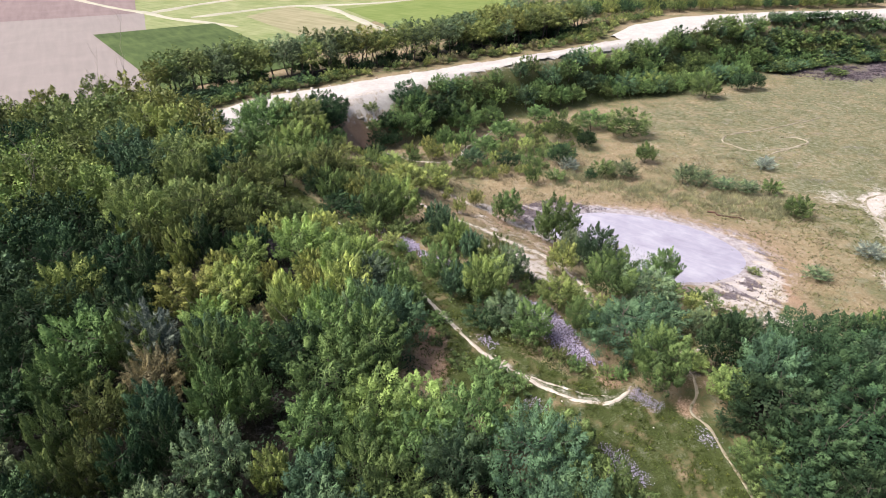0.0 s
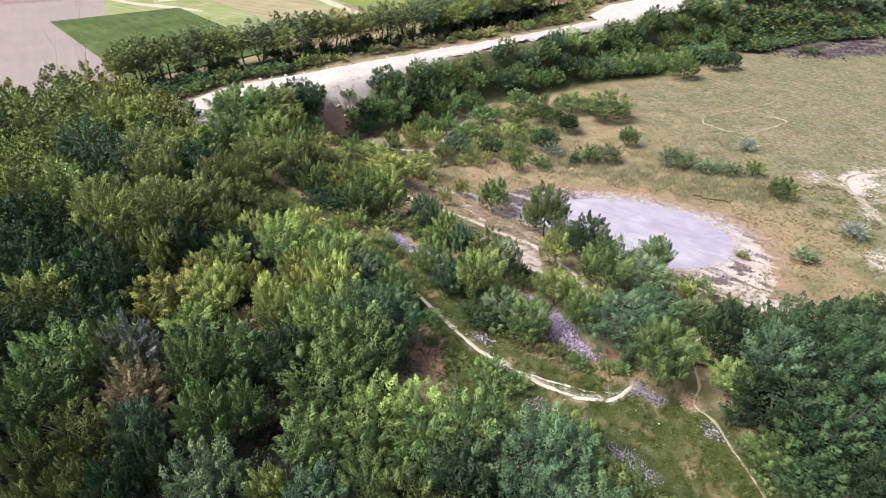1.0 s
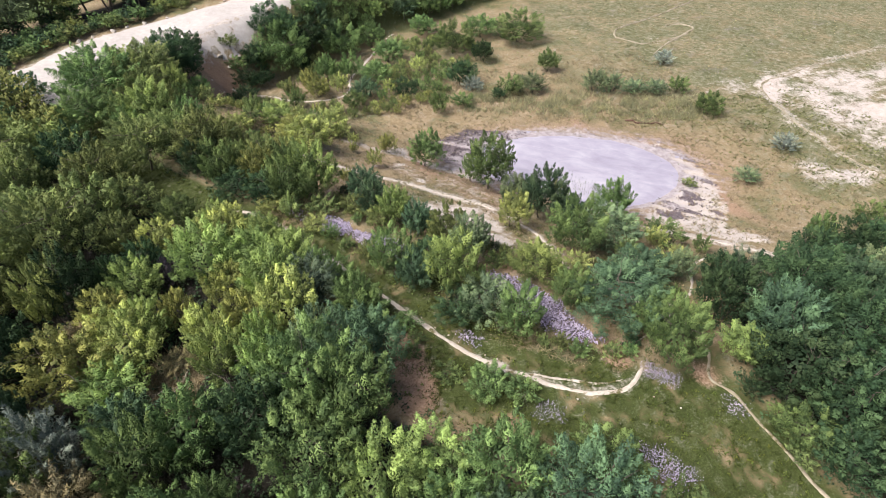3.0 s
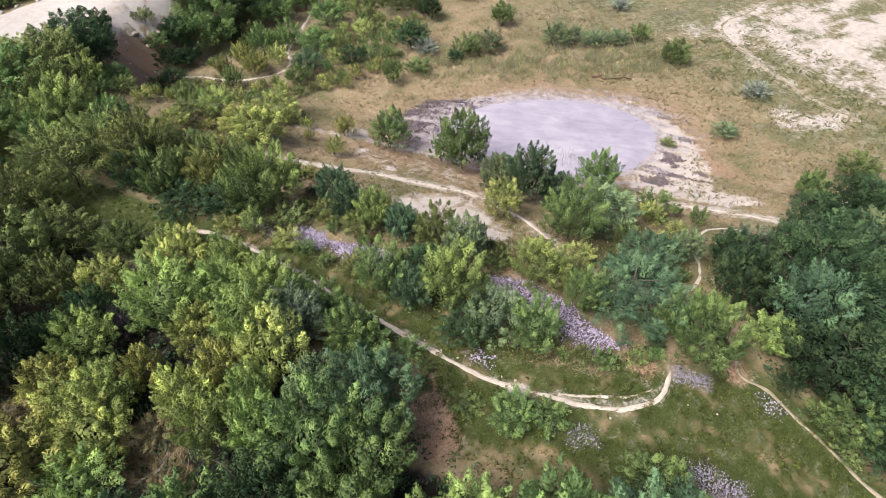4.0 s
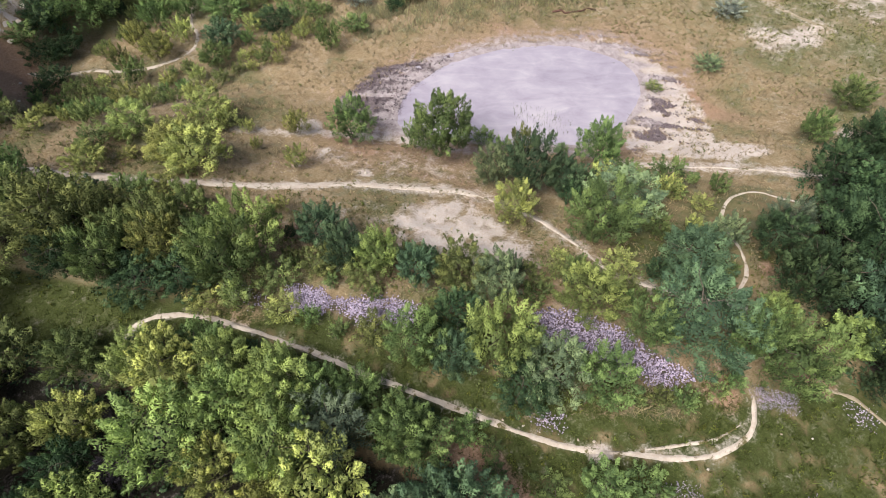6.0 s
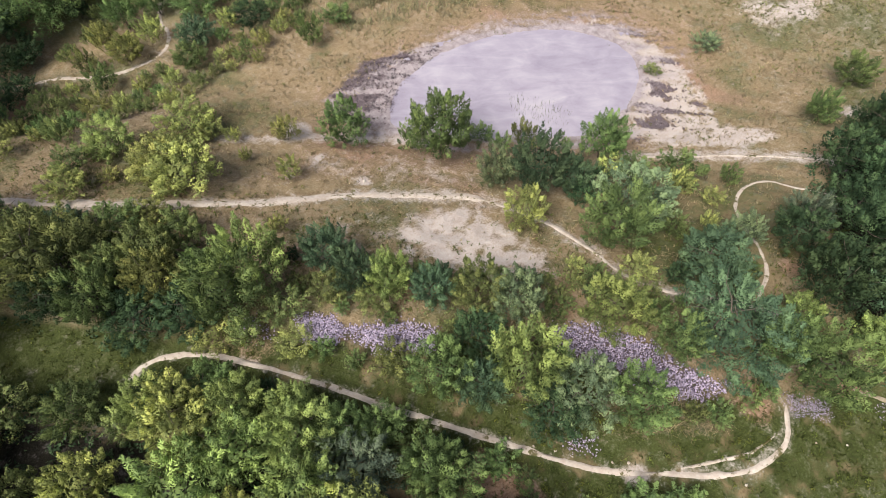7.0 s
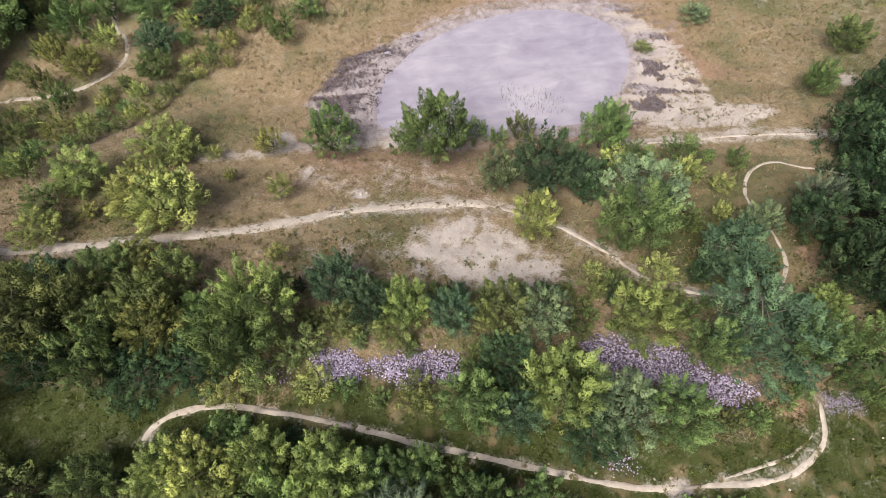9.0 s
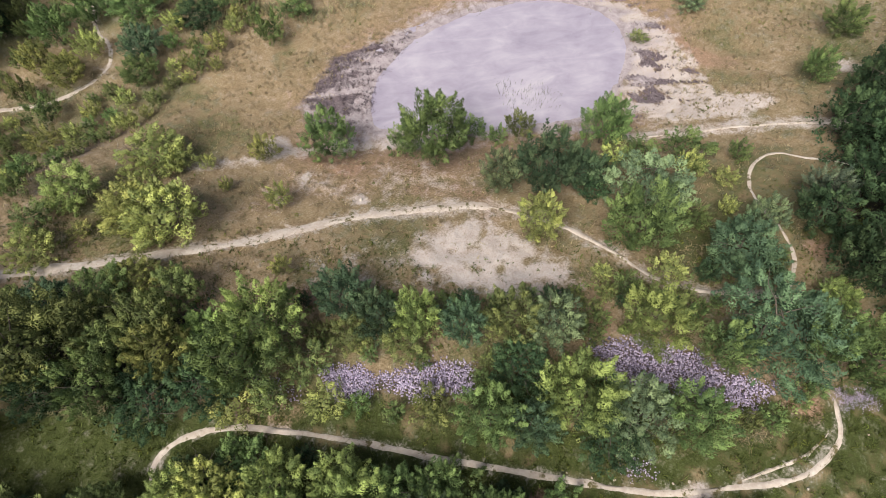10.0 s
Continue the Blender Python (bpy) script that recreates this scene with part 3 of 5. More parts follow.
def strip(name, pts, width, material, label, seed, lift=0.065, step=0.3):
    """A trodden trail draped over the land, its edges ragged and sunk into the grass."""
    rng = np.random.RandomState(seed)
    p = np.array(pts, float)
    fine = [p[0]]
    for i in range(len(p) - 1):
        a, b, c, d = p[max(i - 1, 0)], p[i], p[i + 1], p[min(i + 2, len(p) - 1)]
        k = max(2, int(np.hypot(*(c - b)) / step))
        for u in np.linspace(0, 1, k + 1)[1:]:
            fine.append(0.5 * (2 * b + (c - a) * u + (2 * a - 5 * b + 4 * c - d) * u * u + (3 * b - a - 3 * c + d) * u ** 3))
    p = np.array(fine)
    t = np.gradient(p, axis=0)
    t /= np.hypot(t[:, 0], t[:, 1])[:, None] + 1e-9
    q = np.stack([-t[:, 1], t[:, 0]], -1)
    n = len(p)
    wob = np.convolve(rng.uniform(-1, 1, n + 10), np.ones(7) / 7, "same")[5:5 + n]
    half = width / 2 * (1 + 0.7 * wob)
    half *= np.minimum(1, (np.minimum(np.arange(n), np.arange(n)[::-1]) + 1) / 5)
    verts, faces = [], []
    across = ((-1.25, -0.10), (-0.75, 0.6), (0, 0.8), (0.75, 0.6), (1.25, -0.10))
    for k, (s, h) in enumerate(across):
        e = p + q * (half * s + (0.28 * np.convolve(rng.uniform(-1, 1, n + 4), np.ones(3) / 3, "same")[2:-2] if abs(s) > 1 else 0))[:, None]
        z = land(e[:, 0], e[:, 1]) + (lift * h if h > 0 else h)
        verts.append(np.stack([e[:, 0], e[:, 1], z], -1))
    m = len(across)
    verts = np.stack(verts, 1).reshape(-1, 3)
    for i in range(n - 1):
        for k in range(m - 1):
            faces.append((i * m + k, i * m + k + 1, (i + 1) * m + k + 1, (i + 1) * m + k))
    return tagged(new(name, mesh_from(name, verts, [f[::-1] for f in faces], material, True)), label, "path", kind="structure")


strip("dirt_path", LOOP_TRAIL, 0.5, PATH, "pale sandy footpath curving over the grassy bench", 1)
strip("dirt_path", LOOP_SIDE, 0.3, PATH, "faint pale trail beside the curving footpath", 2, 0.08)
strip("dirt_path", TERRACE_TRAIL[:10], 1.05, PATH, "pale trodden trail along the terrace above the pond", 3)
strip("dirt_path", TERRACE_TRAIL[9:], 0.5, PATH, "narrow sandy trail dropping from the terrace between bushes", 12)
strip("dirt_path", DOWN_TRAIL, 0.32, WORN, "narrow earthen trail running down between bushes", 4)
strip("dirt_path", BEND_TRAIL, 0.34, PATH, "sandy trail in a tight bend beside dark trees", 5)
strip("dirt_path", SCRUB_TRAIL, 0.6, PATH, "pale trail winding through yellowing scrub", 6)
strip("dirt_path", POND_TRAIL, 0.4, PATH, "faint worn trail on the bank of the pond", 7)
strip("dirt_path", RING_TRAIL, 0.42, WORN, "pale ring of wheel tracks in dry grass", 8, 0.3)
strip("dirt_path", RING_SIDE, 0.5, WORN, "pale wheel track leaving the ring", 9, 0.3)
strip("dirt_path", PLAIN_TRAIL, 0.42, WORN, "sandy track along the bare sand flat", 10, 0.16)

# ---- the white gravel road on the far bench ----
def ribbon(name, far_side, near_side, material, label, category, lift=0.12, across=9, each=8):
    def resample(pts, n):
        p = np.array(pts, float)
        s = np.r_[0, np.cumsum(np.hypot(*np.diff(p, axis=0).T))]
        return np.stack([np.interp(np.linspace(0, s[-1], n), s, p[:, i]) for i in (0, 1)], -1)
    n = each * len(far_side)
    a, b = resample(far_side, n), resample(near_side, n)
    rng = np.random.RandomState(5)
    verts, faces = [], []
    for k in range(across):
        u = k / (across - 1)
        e = a * (1 - u) + b * u + (rng.uniform(-0.5, 0.5, (n, 2)) if k in (0, across - 1) else 0)
        z = land(e[:, 0], e[:, 1]) + (lift if 0 < k < across - 1 else -0.04)
        if k in (1, 2):
            z = z + 0.35 * (0.5 + rng.uniform(0, 1, n))
        verts.append(np.stack([e[:, 0], e[:, 1], z], -1))
    verts = np.stack(verts, 1).reshape(-1, 3)
    for i in range(n - 1):
        for k in range(across - 1):
            faces.append((i * across + k, i * across + k + 1, (i + 1) * across + k + 1, (i + 1) * across + k))
    return tagged(new(name, mesh_from(name, verts, faces, material, True)), label, category, kind="structure")


ribbon("gravel_road", ROAD_FAR, ROAD_NEAR, CHALK, "wide white gravel road with a low heaped edge", "road")
ribbon("gravel_yard", [(58, 206), (70, 225), (94, 242), (132, 251), (240, 264)], [(62, 198.5), (84, 210), (109, 224), (136, 237), (236, 256)], CHALK,
       "pale quarried ground beyond the scrub", "quarry ground", 0.2)


# ---- fields beyond ----
def field(a, b, c, d, material, label, lift=0.1, n=24):
    verts, faces = [], []
    for i in range(n + 1):
        for k in range(n + 1):
            u, v = i / n, k / n
            x = (a[0] * (1 - u) + b[0] * u) * (1 - v) + (d[0] * (1 - u) + c[0] * u) * v
            y = (a[1] * (1 - u) + b[1] * u) * (1 - v) + (d[1] * (1 - u) + c[1] * u) * v
            verts.append((x, y, lift))
    verts = np.array(verts)
    verts[:, 2] += land(verts[:, 0], verts[:, 1])
    for i in range(n):
        for k in range(n):
            j = i * (n + 1) + k
            faces.append((j, j + n + 1, j + n + 2, j + 1))
    return tagged(new("field", mesh_from("field", verts, faces, material, True)), label, "field", kind="structure")


STUBBLE = field_material("pale_stubble", (0.30, 0.255, 0.25), (0.35, 0.297, 0.29), 30)
PLOUGHED = field_material("ploughed_soil", (0.235, 0.17, 0.175), (0.31, 0.23, 0.232), 30)
CROP = field_material("green_crop", (0.042, 0.072, 0.017), (0.11, 0.155, 0.048), 37, 5)
MEADOW = field_material("patchy_meadow", (0.20, 0.25, 0.085), (0.37, 0.38, 0.20), 60, 5)
TILLED = field_material("tilled_strip", (0.27, 0.25, 0.14), (0.42, 0.37, 0.24), 55, 20)
CLOVER = field_material("bright_green_field", (0.16, 0.22, 0.05), (0.24, 0.29, 0.09), 60, 6)
field((-420, 20), (-70, 140), (60, 420), (-420, 620), MEADOW, "patchy pale green meadow", 0.05, 60)
field((-300, 25), (-73, 141), (-124, 252), (-400, 270), STUBBLE, "pale harvested stubble field", 0.09, 40)
field((-300, 178), (-126, 249), (-150, 300), (-420, 300), PLOUGHED, "ploughed mauve-brown field", 0.13)
field((-122.3, 208.0), (-70, 143), (-40, 170), (-86.7, 228.2), CROP, "dark green crop field", 0.30)
field((-79, 242.4), (-36, 190), (-18, 214), (-66, 265.1), TILLED, "tilled strip with dry stalks", 0.13)
field((-41.8, 258.4), (-6, 200), (50, 230), (20, 310), CLOVER, "bright green field", 0.13)

for way_, wide_ in (([(-172, 285), (-141, 261), (-121, 249), (-107, 238), (-88, 229), (-76, 222)], 3.2), ([(-122, 247), (-114, 260), (-104, 274), (-92, 288)], 4.0),
                    ([(-100, 240), (-72, 262), (-58, 266), (-46, 257), (-36, 241), (-27, 226), (-13, 206)], 3.6), ([(-60, 266), (-40, 270), (-22, 277), (0, 292)], 3.0)):
    strip("farm_track", way_, wide_, TRACK, "pale grassy farm track between the fields", 11, 0.45, 2.0)

# ---- the pond ----
k = 120
ang = np.linspace(0, 2 * np.pi, k, endpoint=False)
turn = math.radians(POND[4])
verts, faces = [(POND[0], POND[1], POND[5] - 0.02)], []
for ring in range(1, 7):
    share = ring / 6
    rr = share * (1.16 + 0.05 * np.sin(3 * ang + 1) + 0.04 * np.sin(5 * ang + 2) + 0.03 * np.sin(11 * ang) + 0.02 * np.sin(23 * ang + 1))
    u, v = POND[2] * rr * np.cos(ang), POND[3] * rr * np.sin(ang)
    for a, b in zip(POND[0] + u * math.cos(turn) - v * math.sin(turn), POND[1] + u * math.sin(turn) + v * math.cos(turn)):
        verts.append((a, b, POND[5] - 0.02))
for ring in range(6):
    for i in range(k):
        j = (i + 1) % k
        if ring == 0:
            faces.append((0, 1 + i, 1 + j))
        else:
            a = 1 + (ring - 1) * k
            faces.append((a + i, a + k + i, a + k + j, a + j))
tagged(new("pond_water", mesh_from("pond_water", verts, faces, WATER, True)), "milky pale lilac water of a shallow pit pond", "pond", kind="structure")


# ---- plants ----
def puffs(rng, points, outward, count, length, width, radius, lift=0.2):
    """Leaves laid like shingles over small domes at the points: vertices and triangles."""
    n = len(points) * count
    size = np.repeat(rng.uniform(0.65, 1.35, len(points)), count)[:, None]
    d = rng.normal(0, 0.75, (n, 3)) + 0.55 * np.repeat(outward, count, 0) + np.array([0, 0, 0.45])
    d /= np.linalg.norm(d, axis=1)[:, None] + 1e-9
    p = np.repeat(points, count, 0) + d * radius * size * rng.uniform(0.55, 1.1, n)[:, None]
    side = np.cross(d, rng.normal(0, 1, (n, 3)))
    side /= np.linalg.norm(side, axis=1)[:, None] + 1e-9
    ahead = np.cross(side, d) * 0.85 + d * lift * rng.uniform(0.2, 1.6, n)[:, None]
    le, wi = (length * rng.uniform(0.65, 1.3, n))[:, None], (width * rng.uniform(0.7, 1.3, n))[:, None]
    v = np.stack([p + side * wi * 0.5, p + ahead * le, p - side * wi * 0.5], 1).reshape(-1, 3)
    return v, np.arange(n * 3).reshape(-1, 3)


def crown_arrays(seed, height, spread_, base, lobes, count, length, width, radius, tall):
    """The leaves of a crown: clumps of unequal reach over an uneven dome, each a spray of leaves round its own twig,
    and a core whose shade is put into its colour.
    Returns vertices, triangles and, for each vertex, a number for its clump."""
    rng = np.random.RandomState(seed)
    R, low = spread_ / 2, max(base, 0.03 * height)
    half = (height - low) * 0.56
    heart = np.array([0, 0, height - half])
    k = np.arange(lobes)
    up = 1 - 1.42 * ((k + 0.5) / lobes) ** 0.92 + rng.normal(0, 0.06, lobes)
    up = np.clip(up, -0.5, 1)
    a = k * 2.39996 + rng.normal(0, 0.25, lobes)
    flat = np.sqrt(np.clip(1 - up * up, 0, 1))
    way_ = np.stack([np.cos(a) * flat, np.sin(a) * flat, up], -1)
    bulge = np.ones(lobes)
    for _ in range(6):
        q = rng.normal(0, 1, 3)
        q /= np.linalg.norm(q)
        bulge += rng.uniform(-0.16, 0.16) * smooth(0.2, 0.9, way_ @ q)
    reach_ = rng.uniform(0.76, 1.12, lobes) * bulge
    r = radius * rng.uniform(0.6, 1.4, lobes) * (1.12 - 0.3 * np.clip(up, 0, 1))
    axes = np.array([R, R, half])
    c = heart + way_ * np.maximum(axes * reach_[:, None] - 0.75 * r[:, None], 0.1)
    c[:, 2] = np.maximum(c[:, 2], low * 0.6 + 0.4 * r)
    n = lobes * count
    owner = np.repeat(k, count)
    axis = way_ * np.array([0.75, 0.75, 0.45]) + np.array([0, 0, 0.62]) + rng.normal(0, 0.16, (lobes, 3))
    axis /= np.linalg.norm(axis, axis=1)[:, None]
    t = rng.uniform(-0.55, 1, n)
    d = rng.normal(0, 1, (n, 3)) + 0.5 * way_[owner] + np.array([0, 0, 0.3])
    d -= axis[owner] * np.sum(d * axis[owner], 1)[:, None]
    d /= np.linalg.norm(d, axis=1)[:, None] + 1e-9
    girth = np.where(t > 0, (1 - t) ** 0.8, 1 - (t / 0.75) ** 2) * (0.55 + 0.5 * rng.uniform(0, 1, n) ** 0.6)
    p = c[owner] + axis[owner] * (t * tall * r[owner])[:, None] + d * (girth * r[owner])[:, None]
    d = d + axis[owner] * (0.25 + 0.6 * t)[:, None]
    d /= np.linalg.norm(d, axis=1)[:, None] + 1e-9
    side = np.cross(d, rng.normal(0, 1, (n, 3)) * 0.8 + axis[owner] * 0.4)
    side /= np.linalg.norm(side, axis=1)[:, None] + 1e-9
    ahead = np.cross(side, d)
    ahead *= np.sign(np.sum(ahead * axis[owner], 1) + 0.25)[:, None]
    ahead = ahead * 0.9 + d * rng.uniform(-0.1, 0.45, n)[:, None]
    le, wi = (length * rng.uniform(0.6, 1.35, n))[:, None], (width * rng.uniform(0.7, 1.3, n))[:, None]
    v = np.stack([p + side * wi * 0.5, p + ahead * le, p - side * wi * 0.5], 1).reshape(-1, 3)
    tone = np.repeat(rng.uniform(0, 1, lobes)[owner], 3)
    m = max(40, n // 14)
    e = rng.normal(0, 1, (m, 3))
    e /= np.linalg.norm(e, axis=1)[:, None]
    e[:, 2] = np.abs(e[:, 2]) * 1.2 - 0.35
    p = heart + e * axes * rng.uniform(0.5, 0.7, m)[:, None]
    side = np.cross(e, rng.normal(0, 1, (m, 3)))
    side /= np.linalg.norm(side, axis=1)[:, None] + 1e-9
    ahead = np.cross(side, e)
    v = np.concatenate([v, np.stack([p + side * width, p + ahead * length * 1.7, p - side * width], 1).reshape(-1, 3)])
    v[:, 2] = np.maximum(v[:, 2], 0.03 * height)
    # every core leaf gets the darkest clump tone, painting the shade inside the crown
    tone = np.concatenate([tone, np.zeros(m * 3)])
    return v, np.arange(len(v)).reshape(-1, 3), tone


def tube(rng, a, b, ra, rb, sides=6, bends=3):
    a, b = np.array(a, float), np.array(b, float)
    axis = (b - a) / (np.linalg.norm(b - a) + 1e-9)
    s = np.cross(axis, [0.3, 0.9, 0.2])
    s /= np.linalg.norm(s)
    w = np.cross(axis, s)
    v, f = [], []
    for i in range(bends + 1):
        u = i / bends
        c = a + (b - a) * u + (rng.normal(0, 0.04, 3) * np.linalg.norm(b - a) if 0 < i < bends else 0)
        for k in range(sides):
            t = 6.2832 * k / sides
            v.append(c + (ra + (rb - ra) * u) * (s * math.cos(t) + w * math.sin(t)))
    for i in range(bends):
        for k in range(sides):
            j = (k + 1) % sides
            f.append((i * sides + k, i * sides + j, (i + 1) * sides + j, (i + 1) * sides + k))
    return v, f


def trunk_mesh(name, seed, height, spread_, base, stems, limbs, twigs=0):
    rng = np.random.RandomState(seed + 77)
    v, f = [], []

    def join(got):
        o = len(v)
        v.extend(got[0])
        f.extend(tuple(i + o for i in q) for q in got[1])

    for s in range(stems):
        lean = rng.uniform(-0.22, 0.22, 2) * spread_ * (1.6 if stems > 1 else 0.5)
        top = (lean[0], lean[1], height * 0.86)
        foot = (lean[0] * 0.1, lean[1] * 0.1, -0.6)
        thick = 0.022 * height / (stems ** 0.4)
        join(tube(rng, foot, top, thick, thick * 0.2, 6, 4))
        for k in range(limbs):
            u = rng.uniform(0.3, 0.85)
            at = np.array(foot) * (1 - u) + np.array(top) * u
            a = rng.uniform(0, 6.28)
            end = at + np.array([math.cos(a) * spread_ * 0.38, math.sin(a) * spread_ * 0.38, height * rng.uniform(0.05, 0.22)])
            join(tube(rng, at, end, thick * 0.45, thick * 0.08, 4, 3))
            for t in range(twigs):
                u2 = rng.uniform(0.3, 1.0)
                b = at * (1 - u2) + end * u2
                join(tube(rng, b, b + rng.normal(0, 0.09, 3) * height + np.array([0, 0, 0.06 * height]), thick * 0.14, thick * 0.04, 4, 2))
    return mesh_from(name, v, f, BARK, True)


SHAPES = {  # height, spread, crown base, clumps, leaves in a clump, leaf length, width, clump radius, its length by its radius, stems, limbs
    "tree": (6.0, 6.4, 0.4, 62, 150, 0.25, 0.115, 0.58, 1.7, 1, 6),
    "round": (6.0, 6.4, 0.2, 84, 112, 0.20, 0.125, 0.50, 1.4, 2, 5),
    "upright": (6.0, 5.0, 0.2, 60, 120, 0.30, 0.075, 0.36, 3.0, 2, 6),
    "bush": (3.0, 3.4, 0.0, 30, 96, 0.17, 0.10, 0.36, 1.8, 2, 2),
    "big": (8.5, 9.5, 0.5, 112, 145, 0.26, 0.125, 0.70, 1.6, 1, 10),
    "far": (8.0, 7.0, 0.4, 44, 38, 0.46, 0.28, 0.78, 1.5, 1, 3),
    "low": (8.0, 7.0, 0.2, 18, 14, 0.9, 0.62, 1.1, 1.4, 1, 3),
    "belt": (10.0, 5.2, 2.6, 34, 52, 0.32, 0.20, 0.60, 1.9, 1, 4),
}
KINDS = {  # form, leaves, label, category
    "mid": ("tree", "mid", "leafy mid-green locust tree with feathery sprays", "tree"),
    "light": ("tree", "light", "fresh light-green tree with layered feathery foliage", "tree"),
    "yellow": ("round", "yellow", "yellow-green young tree turning with autumn", "tree"),
    "gold": ("round", "sapling", "rounded yellow-green shrub on the dry terrace", "shrub"),
    "yellowolive": ("round", "yellowolive", "thin olive-yellow tree losing its leaves", "tree"),
    "dark": ("round", "dark", "dense dark green tree", "tree"),
    "blue": ("tree", "blue", "bluish-green tree with drooping fronds", "tree"),
    "olive": ("round", "olive", "olive-green broadleaf tree with dry tips", "tree"),
    "silver": ("upright", "silver", "silvery grey-leaved willowy shrub", "shrub"),
    "silverleaf": ("round", "silverleaf", "grey-green poplar with pale leaf undersides", "tree"),
    "pine": ("upright", "pine", "grey-green upright tree with narrow sprays", "tree"),
    "purple": ("round", "purple", "dark purple-leaved shrub among green trees", "shrub"),
    "thicket": ("upright", "silverleaf", "grey-green feathery thicket in tall grass", "bush"),
    "dry": ("upright", "dry", "withered brown shrub with dry stems", "shrub"),
    "bush_mid": ("bush", "mid", "low mid-green leafy bush", "bush"),
    "bush_yellow": ("bush", "sapling", "small yellow-green sapling bush in dry grass", "bush"),
    "bush_dark": ("bush", "dark", "low dark green bush", "bush"),
    "bush_olive": ("bush", "olive", "low olive-green bush with fine leaves", "bush"),
}
MADE = {}


def forms(shape, leaves, variant):
    """The shared meshes of one form of plant."""
    key = (shape, leaves, variant)
    if key not in MADE:
        h, s, base, lobes, count, length, width, radius, tall, stems, limbs = SHAPES[shape]
        seed = 100 * variant + sum(ord(c) for c in shape + leaves)
        v, f, tone = crown_arrays(seed, h, s, base, lobes, count, length, width, radius, tall)
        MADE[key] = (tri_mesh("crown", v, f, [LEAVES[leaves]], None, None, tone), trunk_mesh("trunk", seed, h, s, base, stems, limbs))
    return MADE[key]


PLANTED = []
grow = random.Random(12)


def plant(kind, x, y, height, spread_, group=""):
    """A tree or bush of a kind, standing on the land."""
    shape, leaves, label, category = KINDS[kind]
    if shape == "bush" and spread_ > 5.2:
        shape = "round"
    if shape in ("tree", "round") and spread_ > 7.9:
        shape = "big"
    crown, trunk = forms(shape, leaves, grow.randrange(2))
    h, s = SHAPES[shape][:2]
    root = new("tree" if category == "tree" else category)
    root.matrix_basis = pose(x, y, float(land(x, y)) - 0.02, 0, 0, grow.uniform(0, 360)) @ Matrix.Diagonal((spread_ / s, spread_ / s, height / h, 1))
    part("trunk", trunk, root)
    part("crown", crown, root)
    PLANTED.append((x, y, spread_))
    return tagged(root, label, category, group)


plant("bush_mid", 12.0, 93.0, 6.7, 5.6)
plant("bush_yellow", 6.2, 96.9, 3.6, 2.8)
plant("bush_yellow", 2.9, 89.6, 3.2, 2.4)
plant("bush_yellow", 0.5, 95.4, 1.8, 1.4)
plant("bush_yellow", 1.2, 99.9, 2.1, 1.6)
plant("gold", -7.2, 96.6, 5.3, 7.0)
plant("yellowolive", -2.3, 103.9, 3.9, 6.3)
plant("bush_yellow", -0.8, 101.8, 2.8, 3.0)
plant("light", -10.5, 103.2, 3.3, 4.9)
plant("bush_mid", -14.5, 102.1, 2.3, 3.7)
plant("bush_yellow", -12.1, 99.0, 1.2, 1.9)
plant("yellowolive", -16.0, 98.6, 2.6, 4.2)
plant("bush_yellow", -6.5, 116.9, 3.0, 2.3)
plant("bush_olive", -14.2, 108.1, 3.6, 2.7)
plant("bush_mid", -7.0, 122.3, 4.6, 3.7)
plant("bush_yellow", 0.6, 117.8, 2.4, 2.4)
plant("bush_yellow", -1.1, 113.2, 2.6, 2.0)
plant("bush_olive", 3.0, 115.0, 2.4, 2.4)
plant("mid", 4.0, 119.6, 3.3, 4.6)
plant("blue", 6.9, 123.2, 4.3, 5.3)
plant("dark", 15.1, 121.9, 3.5, 5.6)
plant("bush_yellow", 12.1, 123.5, 3.4, 2.6)
plant("bush_mid", 19.5, 112.9, 4.8, 3.7)
plant("bush_yellow", 11.4, 113.8, 2.1, 1.6)
plant("bush_yellow", -3.5, 130.0, 4.6, 3.5)
plant("yellowolive", -2.0, 125.9, 4.3, 4.9)
plant("bush_yellow", 2.5, 128.2, 4.3, 3.3)
plant("mid", 0.6, 133.2, 5.8, 4.8)
plant("dark", -4.0, 139.7, 4.3, 3.3)
plant("bush_olive", -0.5, 140.2, 3.8, 3.8)
plant("mid", 5.6, 133.4, 5.1, 4.5)
plant("mid", 10.4, 129.3, 4.3, 6.8)
plant("bush_olive", -7.4, 127.7, 4.1, 3.1)
plant("bush_mid", 24.9, 114.6, 2.8, 4.2)
plant("mid", 19.4, 83.8, 9.4, 7.3)
plant("bush_mid", 17.6, 87.2, 4.2, 3.2)
plant("bush_mid", 25.8, 83.7, 2.0, 3.2)
plant("bush_mid", 26.4, 80.7, 2.7, 2.2)
plant("bush_olive", 28.8, 79.3, 4.3, 3.3)
plant("silverleaf", 20.0, 75.1, 5.8, 4.5)
plant("blue", 22.7, 71.8, 8.1, 6.2)
plant("blue", 25.6, 69.6, 5.0, 4.6)
plant("bush_dark", 24.9, 67.4, 2.6, 3.4)
plant("bush_dark", 28.0, 68.4, 2.6, 3.4)
plant("mid", 33.6, 71.3, 6.9, 5.3)
plant("bush_mid", 32.4, 75.7, 1.7, 1.3)
plant("bush_yellow", 31.6, 68.7, 1.9, 3.1)
plant("bush_mid", 33.0, 66.5, 2.6, 3.9)
plant("bush_mid", 36.3, 62.9, 3.3, 5.2)
plant("bush_yellow", 34.2, 61.9, 3.4, 2.6)
